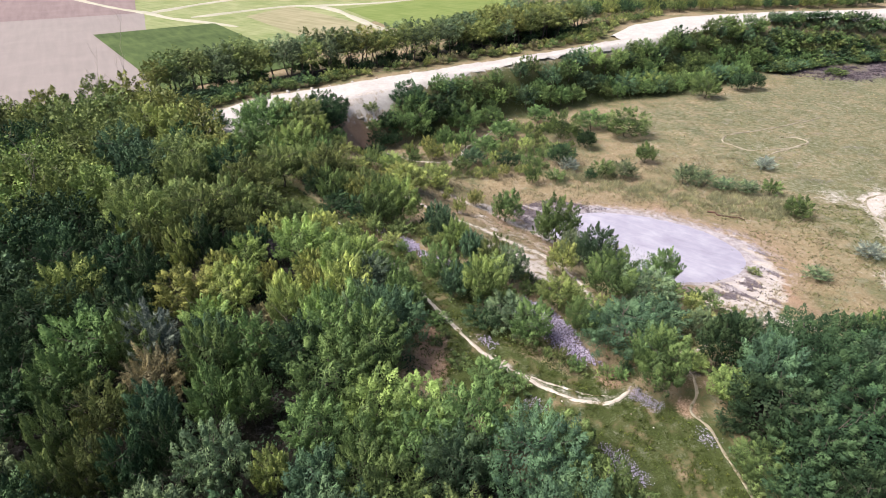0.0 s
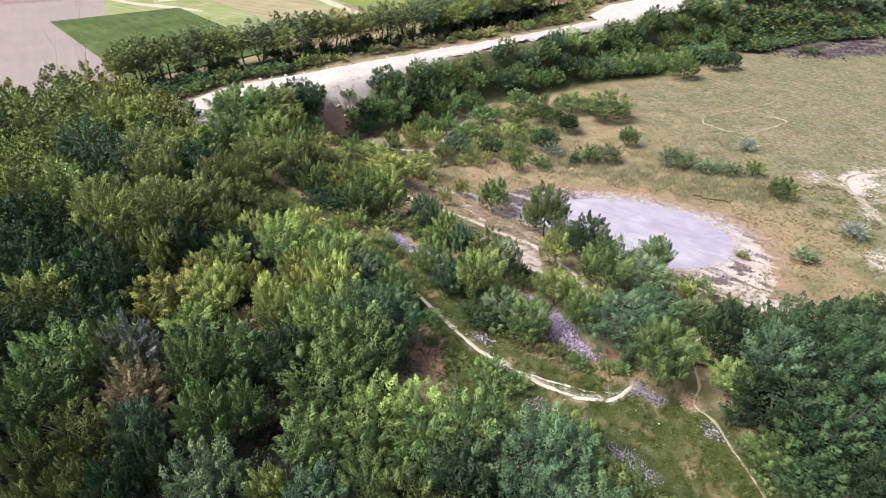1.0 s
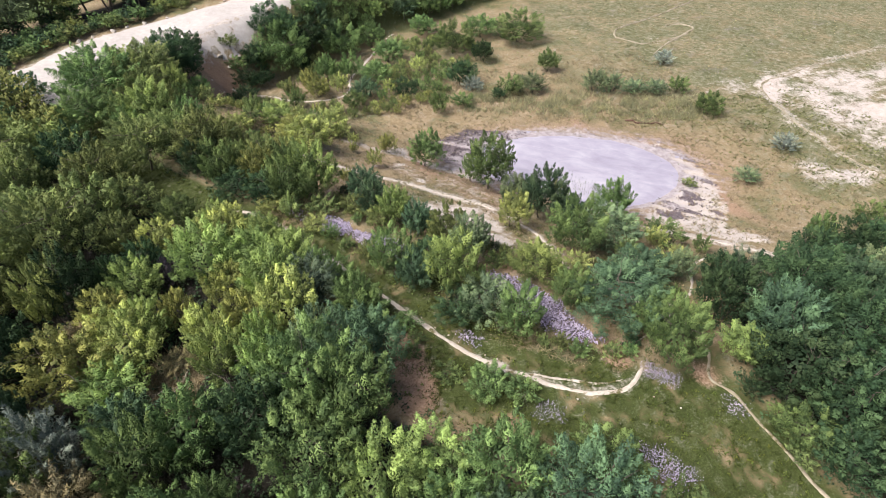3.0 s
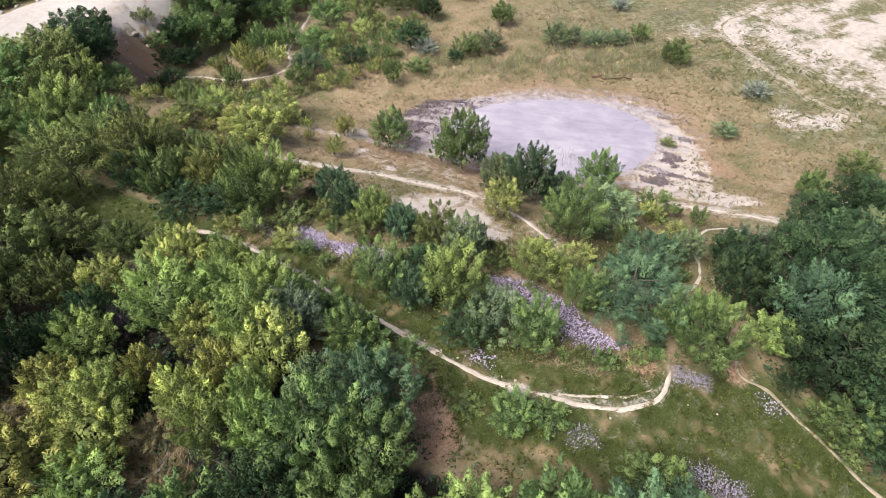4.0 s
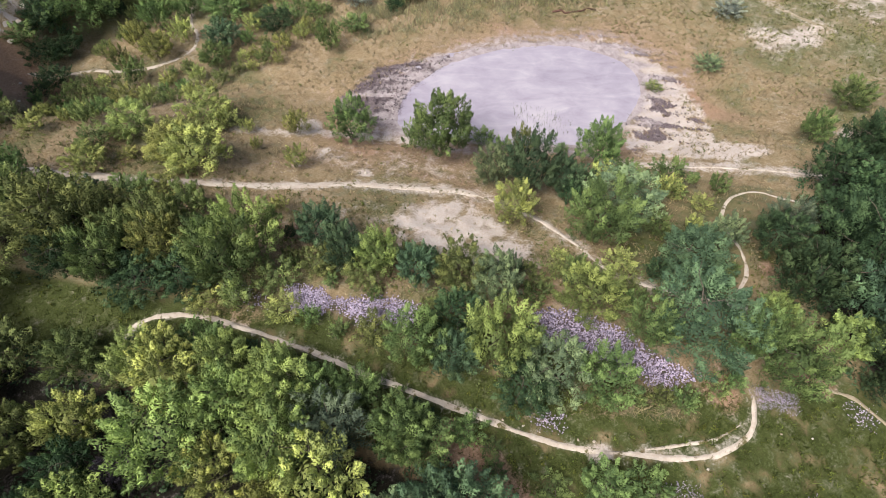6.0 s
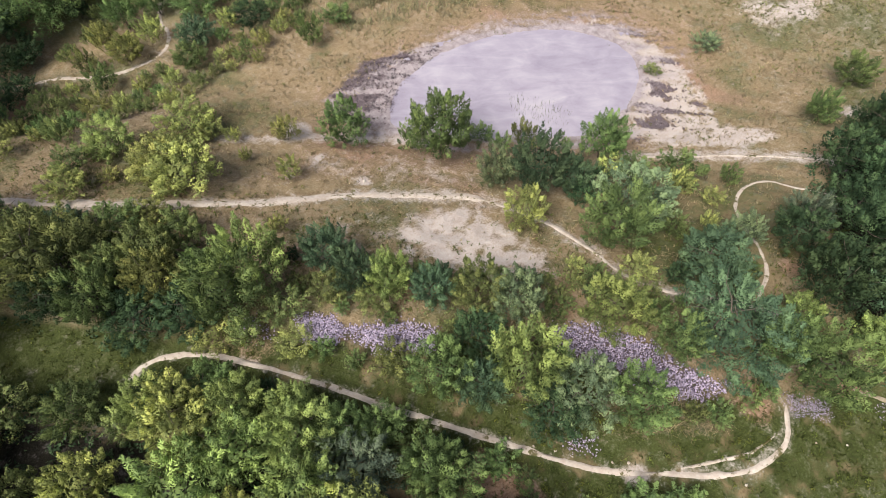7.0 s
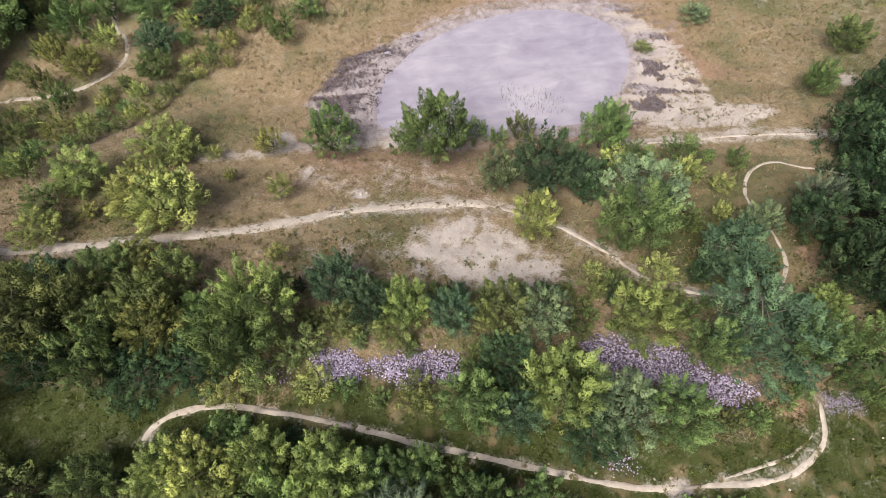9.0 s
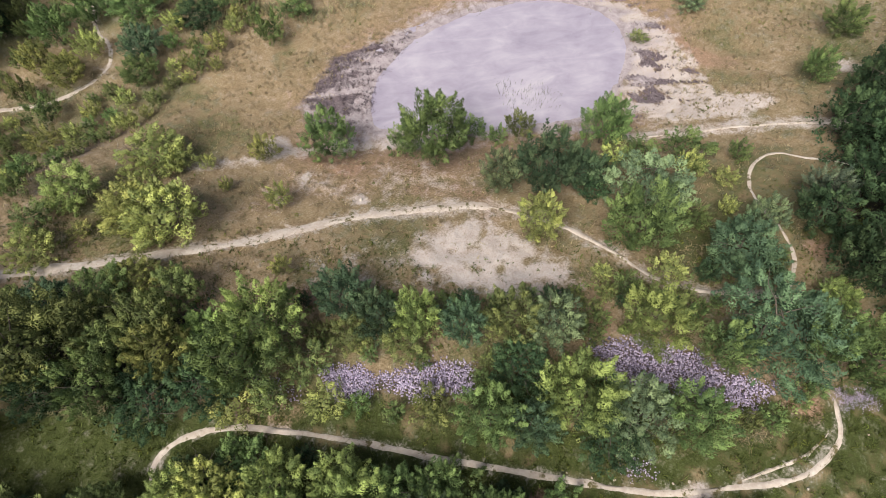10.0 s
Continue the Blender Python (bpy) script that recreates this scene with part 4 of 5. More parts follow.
plant("silverleaf", 27.7, 62.7, 5.0, 7.9)
plant("mid", 22.0, 61.5, 7.2, 6.0)
plant("bush_mid", 27.4, 58.2, 3.3, 2.5)
plant("bush_yellow", 35.1, 58.3, 1.5, 2.4)
plant("bush_mid", 38.9, 58.9, 2.8, 2.2)
plant("bush_yellow", 31.1, 56.4, 2.3, 1.7)
plant("silverleaf", 31.1, 53.4, 4.6, 3.7)
plant("blue", 25.9, 53.5, 4.3, 6.9)
plant("dark", 49.0, 51.9, 6.3, 6.3)
plant("dark", 41.6, 48.1, 4.5, 6.6)
plant("pine", 37.0, 50.7, 4.7, 4.2)
plant("dark", 34.0, 50.0, 5.0, 5.3)
plant("dark", 30.0, 45.4, 7.9, 6.1)
plant("dark", 48.5, 48.0, 5.9, 6.3)
plant("mid", 68.3, 59.3, 3.7, 5.0)
plant("mid", 57.3, 58.3, 4.7, 3.6)
plant("bush_olive", 51.7, 77.9, 1.1, 2.4)
plant("thicket", 61.2, 76.1, 2.2, 3.6)
plant("gold", 17.2, 68.5, 5.7, 4.4)
plant("yellowolive", -11.2, 89.7, 2.6, 4.1)
plant("olive", -15.8, 88.0, 4.7, 4.7)
plant("blue", -17.4, 92.4, 3.3, 4.9)
plant("mid", -14.0, 90.0, 3.1, 4.9)
plant("olive", -12.5, 84.2, 5.8, 4.7)
plant("yellowolive", -13.2, 81.5, 5.2, 4.5)
plant("olive", -19.6, 93.9, 3.6, 4.1)
plant("dark", -21.0, 90.1, 4.2, 3.3)
plant("dark", -20.5, 84.8, 5.4, 4.1)
plant("mid", -18.2, 82.6, 5.7, 4.4)
plant("dark", -16.0, 79.6, 3.4, 5.5)
plant("dark", -12.3, 77.2, 3.9, 5.1)
plant("olive", -14.2, 79.8, 1.9, 3.0)
plant("light", -10.3, 81.1, 2.6, 4.2)
plant("light", -6.3, 77.6, 7.4, 5.7)
plant("bush_yellow", -2.2, 82.3, 2.3, 1.8)
plant("yellowolive", -9.0, 87.4, 2.5, 1.9)
plant("blue", -0.8, 75.3, 5.3, 4.8)
plant("blue", -0.1, 71.6, 5.0, 3.8)
plant("light", 1.9, 69.5, 5.3, 4.1)
plant("bush_olive", -6.5, 73.2, 2.5, 3.7)
plant("bush_olive", -9.9, 73.0, 3.5, 2.7)
plant("bush_yellow", -12.1, 74.8, 2.2, 3.5)
plant("olive", -2.4, 72.4, 2.5, 3.4)
plant("olive", 0.2, 69.2, 2.9, 3.8)
plant("bush_yellow", -7.4, 70.0, 1.9, 3.0)
plant("bush_olive", -2.1, 63.7, 2.1, 3.2)
plant("blue", 3.9, 66.4, 5.0, 3.9)
plant("olive", 6.8, 64.0, 5.8, 4.4)
plant("dark", 4.5, 61.1, 3.0, 4.9)
plant("silverleaf", 8.7, 60.9, 6.3, 4.9)
plant("mid", -0.1, 60.2, 5.8, 4.5)
plant("blue", 1.6, 57.6, 5.3, 4.1)
plant("light", 4.9, 56.5, 7.1, 5.4)
plant("silverleaf", 7.7, 52.4, 4.7, 5.8)
plant("dark", 5.0, 52.6, 3.2, 5.1)
plant("mid", 10.0, 49.3, 5.3, 4.5)
plant("light", 14.6, 55.7, 4.6, 5.5)
plant("mid", 16.0, 50.2, 4.9, 3.8)
plant("blue", 19.7, 48.4, 5.8, 8.9)
plant("mid", 21.9, 44.7, 5.2, 4.0)
plant("mid", 21.8, 41.6, 7.0, 5.4)
plant("light", 27.1, 45.4, 2.2, 3.5)
plant("bush_yellow", 20.5, 57.0, 1.9, 3.1)
plant("bush_yellow", 16.7, 61.2, 1.2, 1.8)
plant("bush_mid", -13.7, 72.3, 1.9, 1.4)
plant("bush_mid", -0.6, 52.8, 1.6, 2.6)
plant("light", 28.4, 40.2, 4.0, 4.4)
plant("yellow", -24.0, 69.8, 5.0, 4.3)
plant("yellow", -17.6, 68.6, 5.0, 5.4)
plant("light", -14.8, 64.9, 5.5, 5.1)
plant("light", -13.2, 68.0, 4.6, 4.6)
plant("light", -10.4, 65.0, 4.4, 4.4)
plant("yellow", -16.9, 71.4, 4.4, 4.4)
plant("mid", -8.4, 61.6, 4.3, 4.0)
plant("light", -18.8, 72.6, 3.6, 3.6)
plant("light", -11.1, 62.9, 5.5, 5.0)
plant("mid", -6.3, 60.0, 3.8, 3.4)
plant("pine", -9.0, 58.4, 5.5, 5.6)
plant("mid", -4.5, 54.3, 4.0, 4.8)
plant("purple", -22.8, 64.8, 4.0, 2.4)
plant("light", -26.0, 64.1, 5.0, 4.9)
plant("mid", -22.7, 75.2, 4.0, 4.5)
plant("yellow", -17.3, 61.0, 5.0, 4.7)
plant("yellow", -15.6, 55.7, 6.0, 4.0)
plant("light", -13.9, 52.9, 6.0, 3.6)
plant("yellow", -28.5, 60.0, 5.5, 4.8)
plant("yellow", -21.9, 58.8, 5.0, 3.2)
plant("light", -24.4, 57.6, 5.0, 4.4)
plant("yellow", -19.4, 55.6, 5.0, 3.1)
plant("yellow", -25.6, 54.2, 5.5, 5.4)
plant("light", -17.3, 51.1, 6.5, 4.6)
plant("light", -14.0, 49.2, 6.6, 4.8)
plant("olive", -28.1, 71.0, 6.0, 4.4)
plant("dark", -25.4, 67.0, 5.0, 3.8)
plant("dark", -28.4, 65.2, 6.0, 3.6)
plant("olive", -28.1, 79.0, 5.0, 6.1)
plant("yellow", -27.0, 57.6, 5.5, 5.7)
plant("light", -26.6, 50.4, 5.0, 6.0)
plant("yellow", -18.3, 53.9, 6.0, 4.7)
plant("mid", -23.2, 42.1, 8.0, 5.1)
plant("mid", -20.9, 36.5, 8.0, 4.8)
plant("mid", -17.8, 37.1, 7.0, 4.3)
plant("mid", -11.3, 33.8, 6.5, 5.9)
plant("light", -6.3, 36.3, 6.5, 6.0)
plant("light", -2.2, 36.3, 5.5, 5.6)
plant("mid", -6.6, 32.3, 6.0, 5.0)
plant("dark", -35.5, 55.9, 8.5, 6.0)
plant("olive", -38.8, 63.9, 8.0, 4.8)
plant("dark", -31.7, 63.8, 8.0, 5.5)
plant("yellowolive", -33.8, 62.5, 8.0, 4.2)
plant("blue", -33.8, 48.9, 8.0, 3.9)
plant("mid", -31.6, 43.5, 8.0, 5.0)
plant("blue", -26.0, 35.5, 7.5, 4.4)
plant("olive", -30.2, 35.4, 7.5, 5.4)
plant("mid", -36.2, 38.1, 8.0, 5.6)
plant("silverleaf", -18.8, 30.0, 8.0, 5.8)
plant("olive", -28.7, 29.3, 8.0, 3.9)
plant("yellowolive", -14.1, 29.6, 6.0, 3.1)
plant("blue", -10.2, 28.3, 6.5, 5.5)
plant("mid", -6.4, 29.1, 6.0, 5.0)
plant("dark", -36.6, 48.4, 8.0, 7.5)
plant("dark", -46.7, 59.0, 8.5, 7.5)
plant("dark", -40.1, 57.1, 8.5, 7.4)
plant("blue", -56.6, 93.5, 8.5, 8.3)
plant("light", -58.1, 76.6, 8.5, 7.0)
plant("light", -53.4, 78.0, 8.5, 7.2)
plant("olive", -46.4, 75.4, 8.5, 9.1)
plant("yellowolive", -57.5, 107.5, 9.5, 11.5)
plant("olive", -45.3, 92.1, 8.5, 11.7)
plant("olive", -39.5, 76.4, 8.0, 9.3)
plant("olive", -32.2, 77.1, 7.5, 7.2)
plant("mid", -2.2, 32.6, 5.5, 5.4)
plant("mid", -4.2, 27.0, 6.0, 5.2)
plant("dark", -25.4, 29.6, 8.0, 3.9)
plant("dark", -22.8, 31.2, 8.0, 3.6)
plant("mid", -32.7, 31.7, 8.0, 3.6)
plant("olive", -31.3, 27.8, 8.0, 3.3)
plant("blue", -5.6, 48.0, 8.6, 8.0)
plant("mid", -10.3, 46.2, 8.4, 7.2)
plant("mid", -7.0, 43.6, 7.8, 6.4)
plant("silverleaf", -9.4, 49.8, 8.0, 4.6)
plant("silver", -29.6, 44.4, 8.8, 4.8)
plant("dry", -27.6, 39.2, 7.0, 4.8)
plant("dark", -4.2, 55.3, 3.3, 4.3)
plant("bush_mid", -1.1, 52.9, 1.2, 1.9)
plant("bush_mid", -0.0, 50.9, 0.9, 1.8)
plant("bush_mid", -0.8, 49.4, 0.9, 1.8)
plant("mid", 4.8, 43.7, 2.3, 3.8)
plant("bush_mid", 7.3, 41.9, 2.2, 3.2)
plant("bush_mid", 1.8, 46.0, 0.9, 2.6)
plant("bush_mid", -14.9, 71.2, 2.2, 4.1)
plant("bush_mid", -5.3, 58.9, 2.0, 3.8)
plant("mid", 11.0, 33.3, 4.1, 5.3)
plant("dry", -29.5, 41.9, 4.5, 5.2)
plant("dry", -31.1, 58.5, 2.9, 3.7)
plant("dark", 37.3, 43.3, 8.2, 9.5)
plant("dark", 38.0, 38.4, 7.1, 8.3)
plant("dark", 30.1, 36.3, 6.8, 7.9)
plant("dark", 31.9, 32.3, 6.8, 7.9)
plant("dark", 37.3, 33.5, 6.6, 7.7)
plant("mid", 28.0, 31.7, 3.5, 4.5)
plant("dark", 29.3, 28.4, 4.7, 6.1)
plant("silverleaf", 50.6, 47.1, 5.8, 6.7)
plant("mid", 69.9, 98.7, 4.5, 5.3)
plant("silver", 74.1, 82.9, 2.9, 3.7)
plant("silver", 75.0, 122.5, 3.3, 3.9)
plant("mid", 47.7, 125.4, 4.9, 4.7)
plant("dark", 36.1, 135.0, 5.1, 4.9)
plant("dark", 27.6, 124.3, 5.6, 6.5)
plant("mid", 30.8, 141.0, 6.7, 8.6)
plant("bush_mid", 48.6, 144.6, 6.8, 11.3)
plant("bush_mid", 40.9, 150.4, 5.1, 8.5)
plant("bush_mid", 15.5, 140.6, 5.4, 7.8)
plant("bush_mid", 36.0, 117.1, 4.0, 4.8)
plant("thicket", 40.6, 116.6, 4.4, 5.0)
plant("bush_dark", 33.0, 116.0, 2.4, 3.2)
plant("silver", 29.2, 120.6, 3.3, 3.9)
plant("thicket", 53.4, 113.6, 4.6, 4.6)
plant("thicket", 57.0, 112.6, 3.6, 4.6)
plant("thicket", 60.6, 110.6, 3.0, 4.4)
plant("bush_mid", 69.6, 108.4, 3.6, 4.2)
plant("thicket", 65.0, 109.4, 2.8, 4.6)
plant("bush_yellow", 20.8, 133.2, 3.5, 4.1)
plant("mid", 84.5, 181.8, 7.2, 9.3)
plant("bush_mid", 5.5, 146.0, 6.7, 8.6)
plant("bush_mid", 13.1, 150.9, 5.8, 7.0)
plant("bush_mid", 27.1, 155.2, 4.8, 7.0)
plant("dark", 99.2, 190.3, 6.0, 7.0)
plant("dark", 105.2, 192.8, 6.1, 7.1)
plant("bush_mid", 146.1, 213.6, 2.7, 7.8)
plant("mid", -36.0, 111.5, 7.9, 11.6)
plant("olive", -30.5, 115.0, 7.7, 11.2)
plant("dark", -26.8, 121.5, 7.0, 8.6)
plant("mid", -36.9, 102.2, 6.2, 8.0)
plant("mid", -37.6, 116.2, 6.5, 9.4)
plant("dark", -8.8, 144.3, 6.5, 9.5)
plant("dark", -0.8, 146.9, 7.3, 10.6)
plant("bush_dark", -13.3, 137.4, 5.0, 7.2)
plant("dark", -47.7, 112.0, 5.5, 8.0)
plant("bush_olive", -18.1, 137.7, 2.3, 3.9)
plant("mid", -4.9, 55.4, 5.6, 4.6)
plant("dry", -21.9, 53.6, 1.8, 2.8)
plant("dry", -21.6, 49.0, 1.5, 2.4)
plant("bush_dark", -16.2, 128.4, 3.2, 4.8)
plant("dark", -24.8, 127.2, 4.6, 5.6)
plant("dark", -25.2, 132.6, 5.0, 6.4)
plant("bush_mid", -17.0, 135.0, 3.0, 4.2)
plant("bush_dark", -14.2, 133.6, 2.6, 4.0)
plant("dark", -24.9, 122.6, 5.0, 5.6)
plant("mid", -22.9, 117.4, 3.4, 4.2)
plant("bush_olive", -21.6, 111.8, 2.6, 3.4)
plant("bush_yellow", -19.4, 108.2, 2.2, 2.8)
plant("bush_mid", -24.6, 109.6, 3.0, 3.6)
plant("bush_dark", -16.2, 133.0, 3.4, 4.6)
plant("dark", -12.6, 134.6, 3.8, 4.8)
plant("bush_mid", -13.4, 137.6, 2.8, 3.8)
plant("bush_dark", -18.4, 126.4, 2.4, 3.2)
plant("bush_mid", -16.6, 122.8, 2.4, 3.2)
plant("bush_dark", 27.2, 36.6, 1.9, 2.6)
plant("bush_mid", 27.6, 33.4, 2.0, 2.8)
plant("bush_olive", 26.9, 30.4, 1.6, 2.4)
plant("bush_dark", -17.6, 73.4, 2.0, 3.0)
plant("bush_olive", -20.6, 72.4, 2.4, 3.2)
plant("bush_mid", -13.6, 70.8, 1.6, 2.4)
plant("bush_dark", -11.2, 68.0, 1.4, 2.2)
plant("mid", -8.1, 139.3, 9.1, 10.7)
plant("olive", -27.6, 88.8, 8.0, 8.6)
plant("olive", -19.8, 87.9, 8.5, 8.5)
plant("mid", -9.5, 76.3, 7.2, 5.6)
plant("bush_yellow", -6.0, 94.0, 5.9, 7.2)


# ---- the woods: trees at uneven spacing, of the kinds that grow in each part ----
WOOD_KINDS = [(-62, 83, "light"), (-47, 62, "dark"), (-48, 55, "dark"), (-41, 77, "olive"), (-29, 66, "olive"), (-61, 100, "olive"), (-54, 104, "yellowolive"),
              (-56, 92, "blue"), (-23, 56, "yellow"), (-16, 52, "yellow"), (-27, 55, "yellow"), (-20, 60, "light"), (-24, 45, "mid"), (-30, 46, "dark"), (-16, 62, "light"), (-10, 43, "mid"), (-5, 49, "blue"),
              (-10, 33, "mid"), (0, 36, "light"), (4, 32, "mid"), (3, 28, "blue"), (-7, 27, "blue"), (-36, 41, "mid"), (-25, 41, "mid"), (-29, 31, "dark"),
              (-34, 32, "silverleaf"), (-21, 31, "dark"), (-22, 27, "silverleaf"), (-16, 27, "dark"), (-27, 37, "pine"), (-38, 36, "dark")]
CLEARINGS = [(13, 52.5, 4.2), (11.2, 55.5, 3.0), (15.2, 47.6, 2.8), (-5, 70.3, 2.4), (-2.2, 67.3, 2.0), (0.6, 64.6, 2.2), (20.5, 40.5, 2.4), (25.1, 35.6, 1.8), (16.4, 32.7, 3.0), (-31.5, 57.5, 3.5), (-22.4, 52, 2.9), (-22.0, 48.0, 2.2), (-15.4, 40.4, 2.2), (-30.5, 38, 1.8), (-20.6, 128.5, 2.8), (-22.0, 132, 2.6)]
TRAILS = [LOOP_TRAIL, TERRACE_TRAIL, DOWN_TRAIL, BEND_TRAIL, SCRUB_TRAIL, POND_TRAIL]


def sites(outline, low, high, plump, tight, seed, tries=5000, clear=0.6):
    """Uneven planting sites inside an outline, clear of trails, lane, clearings and what stands already."""
    rng = random.Random(seed)
    xs, ys = [p[0] for p in outline], [p[1] for p in outline]
    px = np.array([rng.uniform(min(xs), max(xs)) for _ in range(tries)])
    py = np.array([rng.uniform(min(ys), max(ys)) for _ in range(tries)])
    rim = polyline_distance(px, py, outline + outline[:1])[0]
    trail = np.minimum.reduce([polyline_distance(px, py, t)[0] for t in TRAILS])
    lane = polyline_distance(px, py, LANE)[0]
    fits = inside(px, py, outline)
    for a, b, r in CLEARINGS:
        fits &= np.hypot(px - a, py - b) > r
    got = []
    taken = np.array(PLANTED) if PLANTED else np.zeros((0, 3))
    for x, y, e, t, l in zip(px[fits], py[fits], rim[fits], trail[fits], lane[fits]):
        h = rng.uniform(low, high)
        h *= 1 - 0.32 * max(0, 1 - math.hypot(x + 25, y - 53) / 14) ** 0.5
        s = h * rng.uniform(0.8, 1.1) * plump
        if e < 0.3 * s or t < 0.35 * s + clear or l < 0.35 * s + 1.2:
            continue
        if len(taken) and (np.hypot(taken[:, 0] - x, taken[:, 1] - y) < 0.5 * tight * (taken[:, 2] + s)).any():
            continue
        taken = np.vstack([taken, (x, y, s)])
        got.append((rng, float(x), float(y), h, s))
    return got


def wood(outline, low, high, pick, group, seed, plump=1.0, tight=0.66, tries=5000, clear=0.6):
    for rng, x, y, h, s in sites(outline, low, high, plump, tight, seed, tries, clear):
        plant(pick(rng, x, y), x, y, h, s, group)


def far_wood(name, outline, low, high, pick, label, seed, shape="far", plump=1.0, tight=0.62, tries=5000):
    """Trees too far off to count, joined: each with its trunk and crown."""
    kinds = sorted(LEAVES)
    vs, fs, ms, es, cs, at = [], [], [], [], [], 0
    cache = {}
    for rng, x, y, h, s in sites(outline, low, high, plump, tight, seed, tries):
        leaves = KINDS[pick(rng, x, y)][1]
        H, S, base, lobes, count, length, width, radius, tall, stems, limbs = SHAPES[shape]
        k = rng.randrange(4)
        if k not in cache:
            cache[k] = crown_arrays(900 + k, H, S, base, lobes, count, length, width, radius, tall)
            tv, tf = [], []
            for a, b, ra, rb in (((0, 0, -0.5), (0.2, 0.1, H * 0.8), 0.16, 0.05), ((0.1, 0, H * 0.3), (1.2, 0.6, H * 0.65), 0.08, 0.03), ((0, 0, H * 0.35), (-0.9, -0.9, H * 0.7), 0.08, 0.03)):
                gv, gf = tube(np.random.RandomState(k), a, b, ra, rb, 4, 2)
                o = len(tv)
                tv.extend(gv)
                tf.extend(t for q in gf for t in ((q[0] + o, q[1] + o, q[2] + o), (q[0] + o, q[2] + o, q[3] + o)))
            cache[k] += (np.array(tv), np.array(tf), np.zeros(len(tv)))
        a = rng.uniform(0, 6.283)
        turn_ = np.array([[math.cos(a), -math.sin(a), 0], [math.sin(a), math.cos(a), 0], [0, 0, 1]])
        foot = np.array([x, y, float(land(x, y))])
        PLANTED.append((x, y, s))
        for v, f, tone, slot in ((*cache[k][:3], kinds.index(leaves)), (*cache[k][3:], len(kinds))):
            cs.append(tone)
            vs.append((v * np.array([s / S, s / S, h / H])) @ turn_.T + foot)
            fs.append(f + at)
            ms.append(np.full(len(f), slot))
            es.append(np.full(len(v), rng.random()))
            at += len(v)
    me = tri_mesh(name, np.concatenate(vs), np.concatenate(fs), [LEAVES[k] for k in kinds] + [BARK], np.concatenate(ms), np.concatenate(es), np.concatenate(cs))
    return tagged(new(name, me), label, "woodland", kind="stuff")


def left_pick(rng, x, y):
    near = sorted(WOOD_KINDS, key=lambda w: math.hypot(x - w[0], y - w[1]) * rng.uniform(0.8, 1.25))
    return near[0][2] if rng.random() < 0.8 else rng.choice(["mid", "dark", "olive", "light", "blue"])


wood(NEAR_WOOD, 7.2, 10.2, left_pick, "trees of the bench wood", 21)
wood(BANK_WOOD, 4.5, 6.8, lambda r, x, y: r.choice(["olive", "mid", "light", "olive", "yellowolive"]), "trees along the bank", 22)
wood(RIGHT_WOOD, 5.5, 8.0, lambda r, x, y: r.choice(["dark", "dark", "dark", "dark", "blue"]), "trees of the dark grove", 23)
wood(SLOPE_SCRUB, 1.3, 2.6, lambda r, x, y: r.choice(["bush_mid", "bush_olive", "bush_dark", "bush_olive", "bush_mid"]), "low bushes on the bank", 26, 1.0, 0.8)
wood(TRAIL_SCRUB, 1.5, 3.0, lambda r, x, y: r.choice(["bush_mid", "bush_yellow", "bush_olive", "bush_mid", "bush_olive"]), "yellowing scrub round the winding trail", 27, 1.1, 0.95, 5000, 2.3)
far_wood("woodland", FAR_WOOD, 6.0, 9.8, left_pick, "mixed green and olive wood on the bench", 31)
far_wood("scrub", NORTH_SCRUB, 4.2, 7.0, lambda r, x, y: r.choice(["blue", "mid", "mid", "light", "mid"]), "dense dark green scrub on the bank below the road", 24, "far", 1.1, 0.41)
far_wood("tree_belt", BELT_WOOD, 8.5, 12.0, lambda r, x, y: r.choice(["olive", "silverleaf", "yellowolive", "silverleaf", "olive"]), "belt of tall thin-stemmed trees beyond the white road", 25, "belt", 0.8, 0.36)
far_wood("undergrowth", BELT_WOOD, 1.8, 3.6, lambda r, x, y: r.choice(["dark", "olive", "mid", "dark"]), "dark undergrowth between the stems of the belt", 33, "low", 1.2, 0.0, 1300)
far_wood("scrub", YELLOW_STRIP, 1.2, 3.0, lambda r, x, y: r.choice(["yellowolive", "bush_yellow", "mid", "olive", "dry"]), "yellowing bushes along the far edge of the road", 28, "low", 1.25, 0.3)
far_wood("scrub", WEST_EDGE, 1.6, 3.6, lambda r, x, y: r.choice(["olive", "mid", "dark", "yellowolive", "blue"]), "mixed bushes between the road and the belt", 34, "low", 1.3, 0.4)
far_wood("scrub", FAR_SLOPE, 2.4, 4.4, lambda r, x, y: r.choice(["dark", "mid", "blue", "mid", "olive"]), "low tangled bushes on the far bank", 35, "low", 1.5, 0.22, 9000)
far_wood("scrub", FAR_HEDGE, 2.4, 4.0, lambda r, x, y: r.choice(["dark", "mid", "silverleaf", "dark"]), "dark hedge at the end of the plain", 29, "low", 1.3, 0.4)
far_wood("tree_belt", BACK_BELT, 4.0, 7.5, lambda r, x, y: r.choice(["olive", "mid", "yellowolive", "dark"]), "distant trees behind the quarried ground", 30)


REED_BAND = [(18.4, 121.0), (35.2, 118.3), (48.5, 112.0), (71.3, 105.0), (71.2, 98.0), (58.1, 99.3), (39.8, 108.5), (23.3, 113.5)]

# ---- low plants: grass, weeds and undergrowth too many to count ----
def scatter(seed, tries, box, keep):
    """Random places in a box, kept by a chance worked out for each."""
    rng = np.random.RandomState(seed)
    x, y = rng.uniform(box[0], box[1], tries), rng.uniform(box[2], box[3], tries)
    ok = rng.uniform(0, 1, tries) < keep(x, y)
    return rng, x[ok], y[ok]


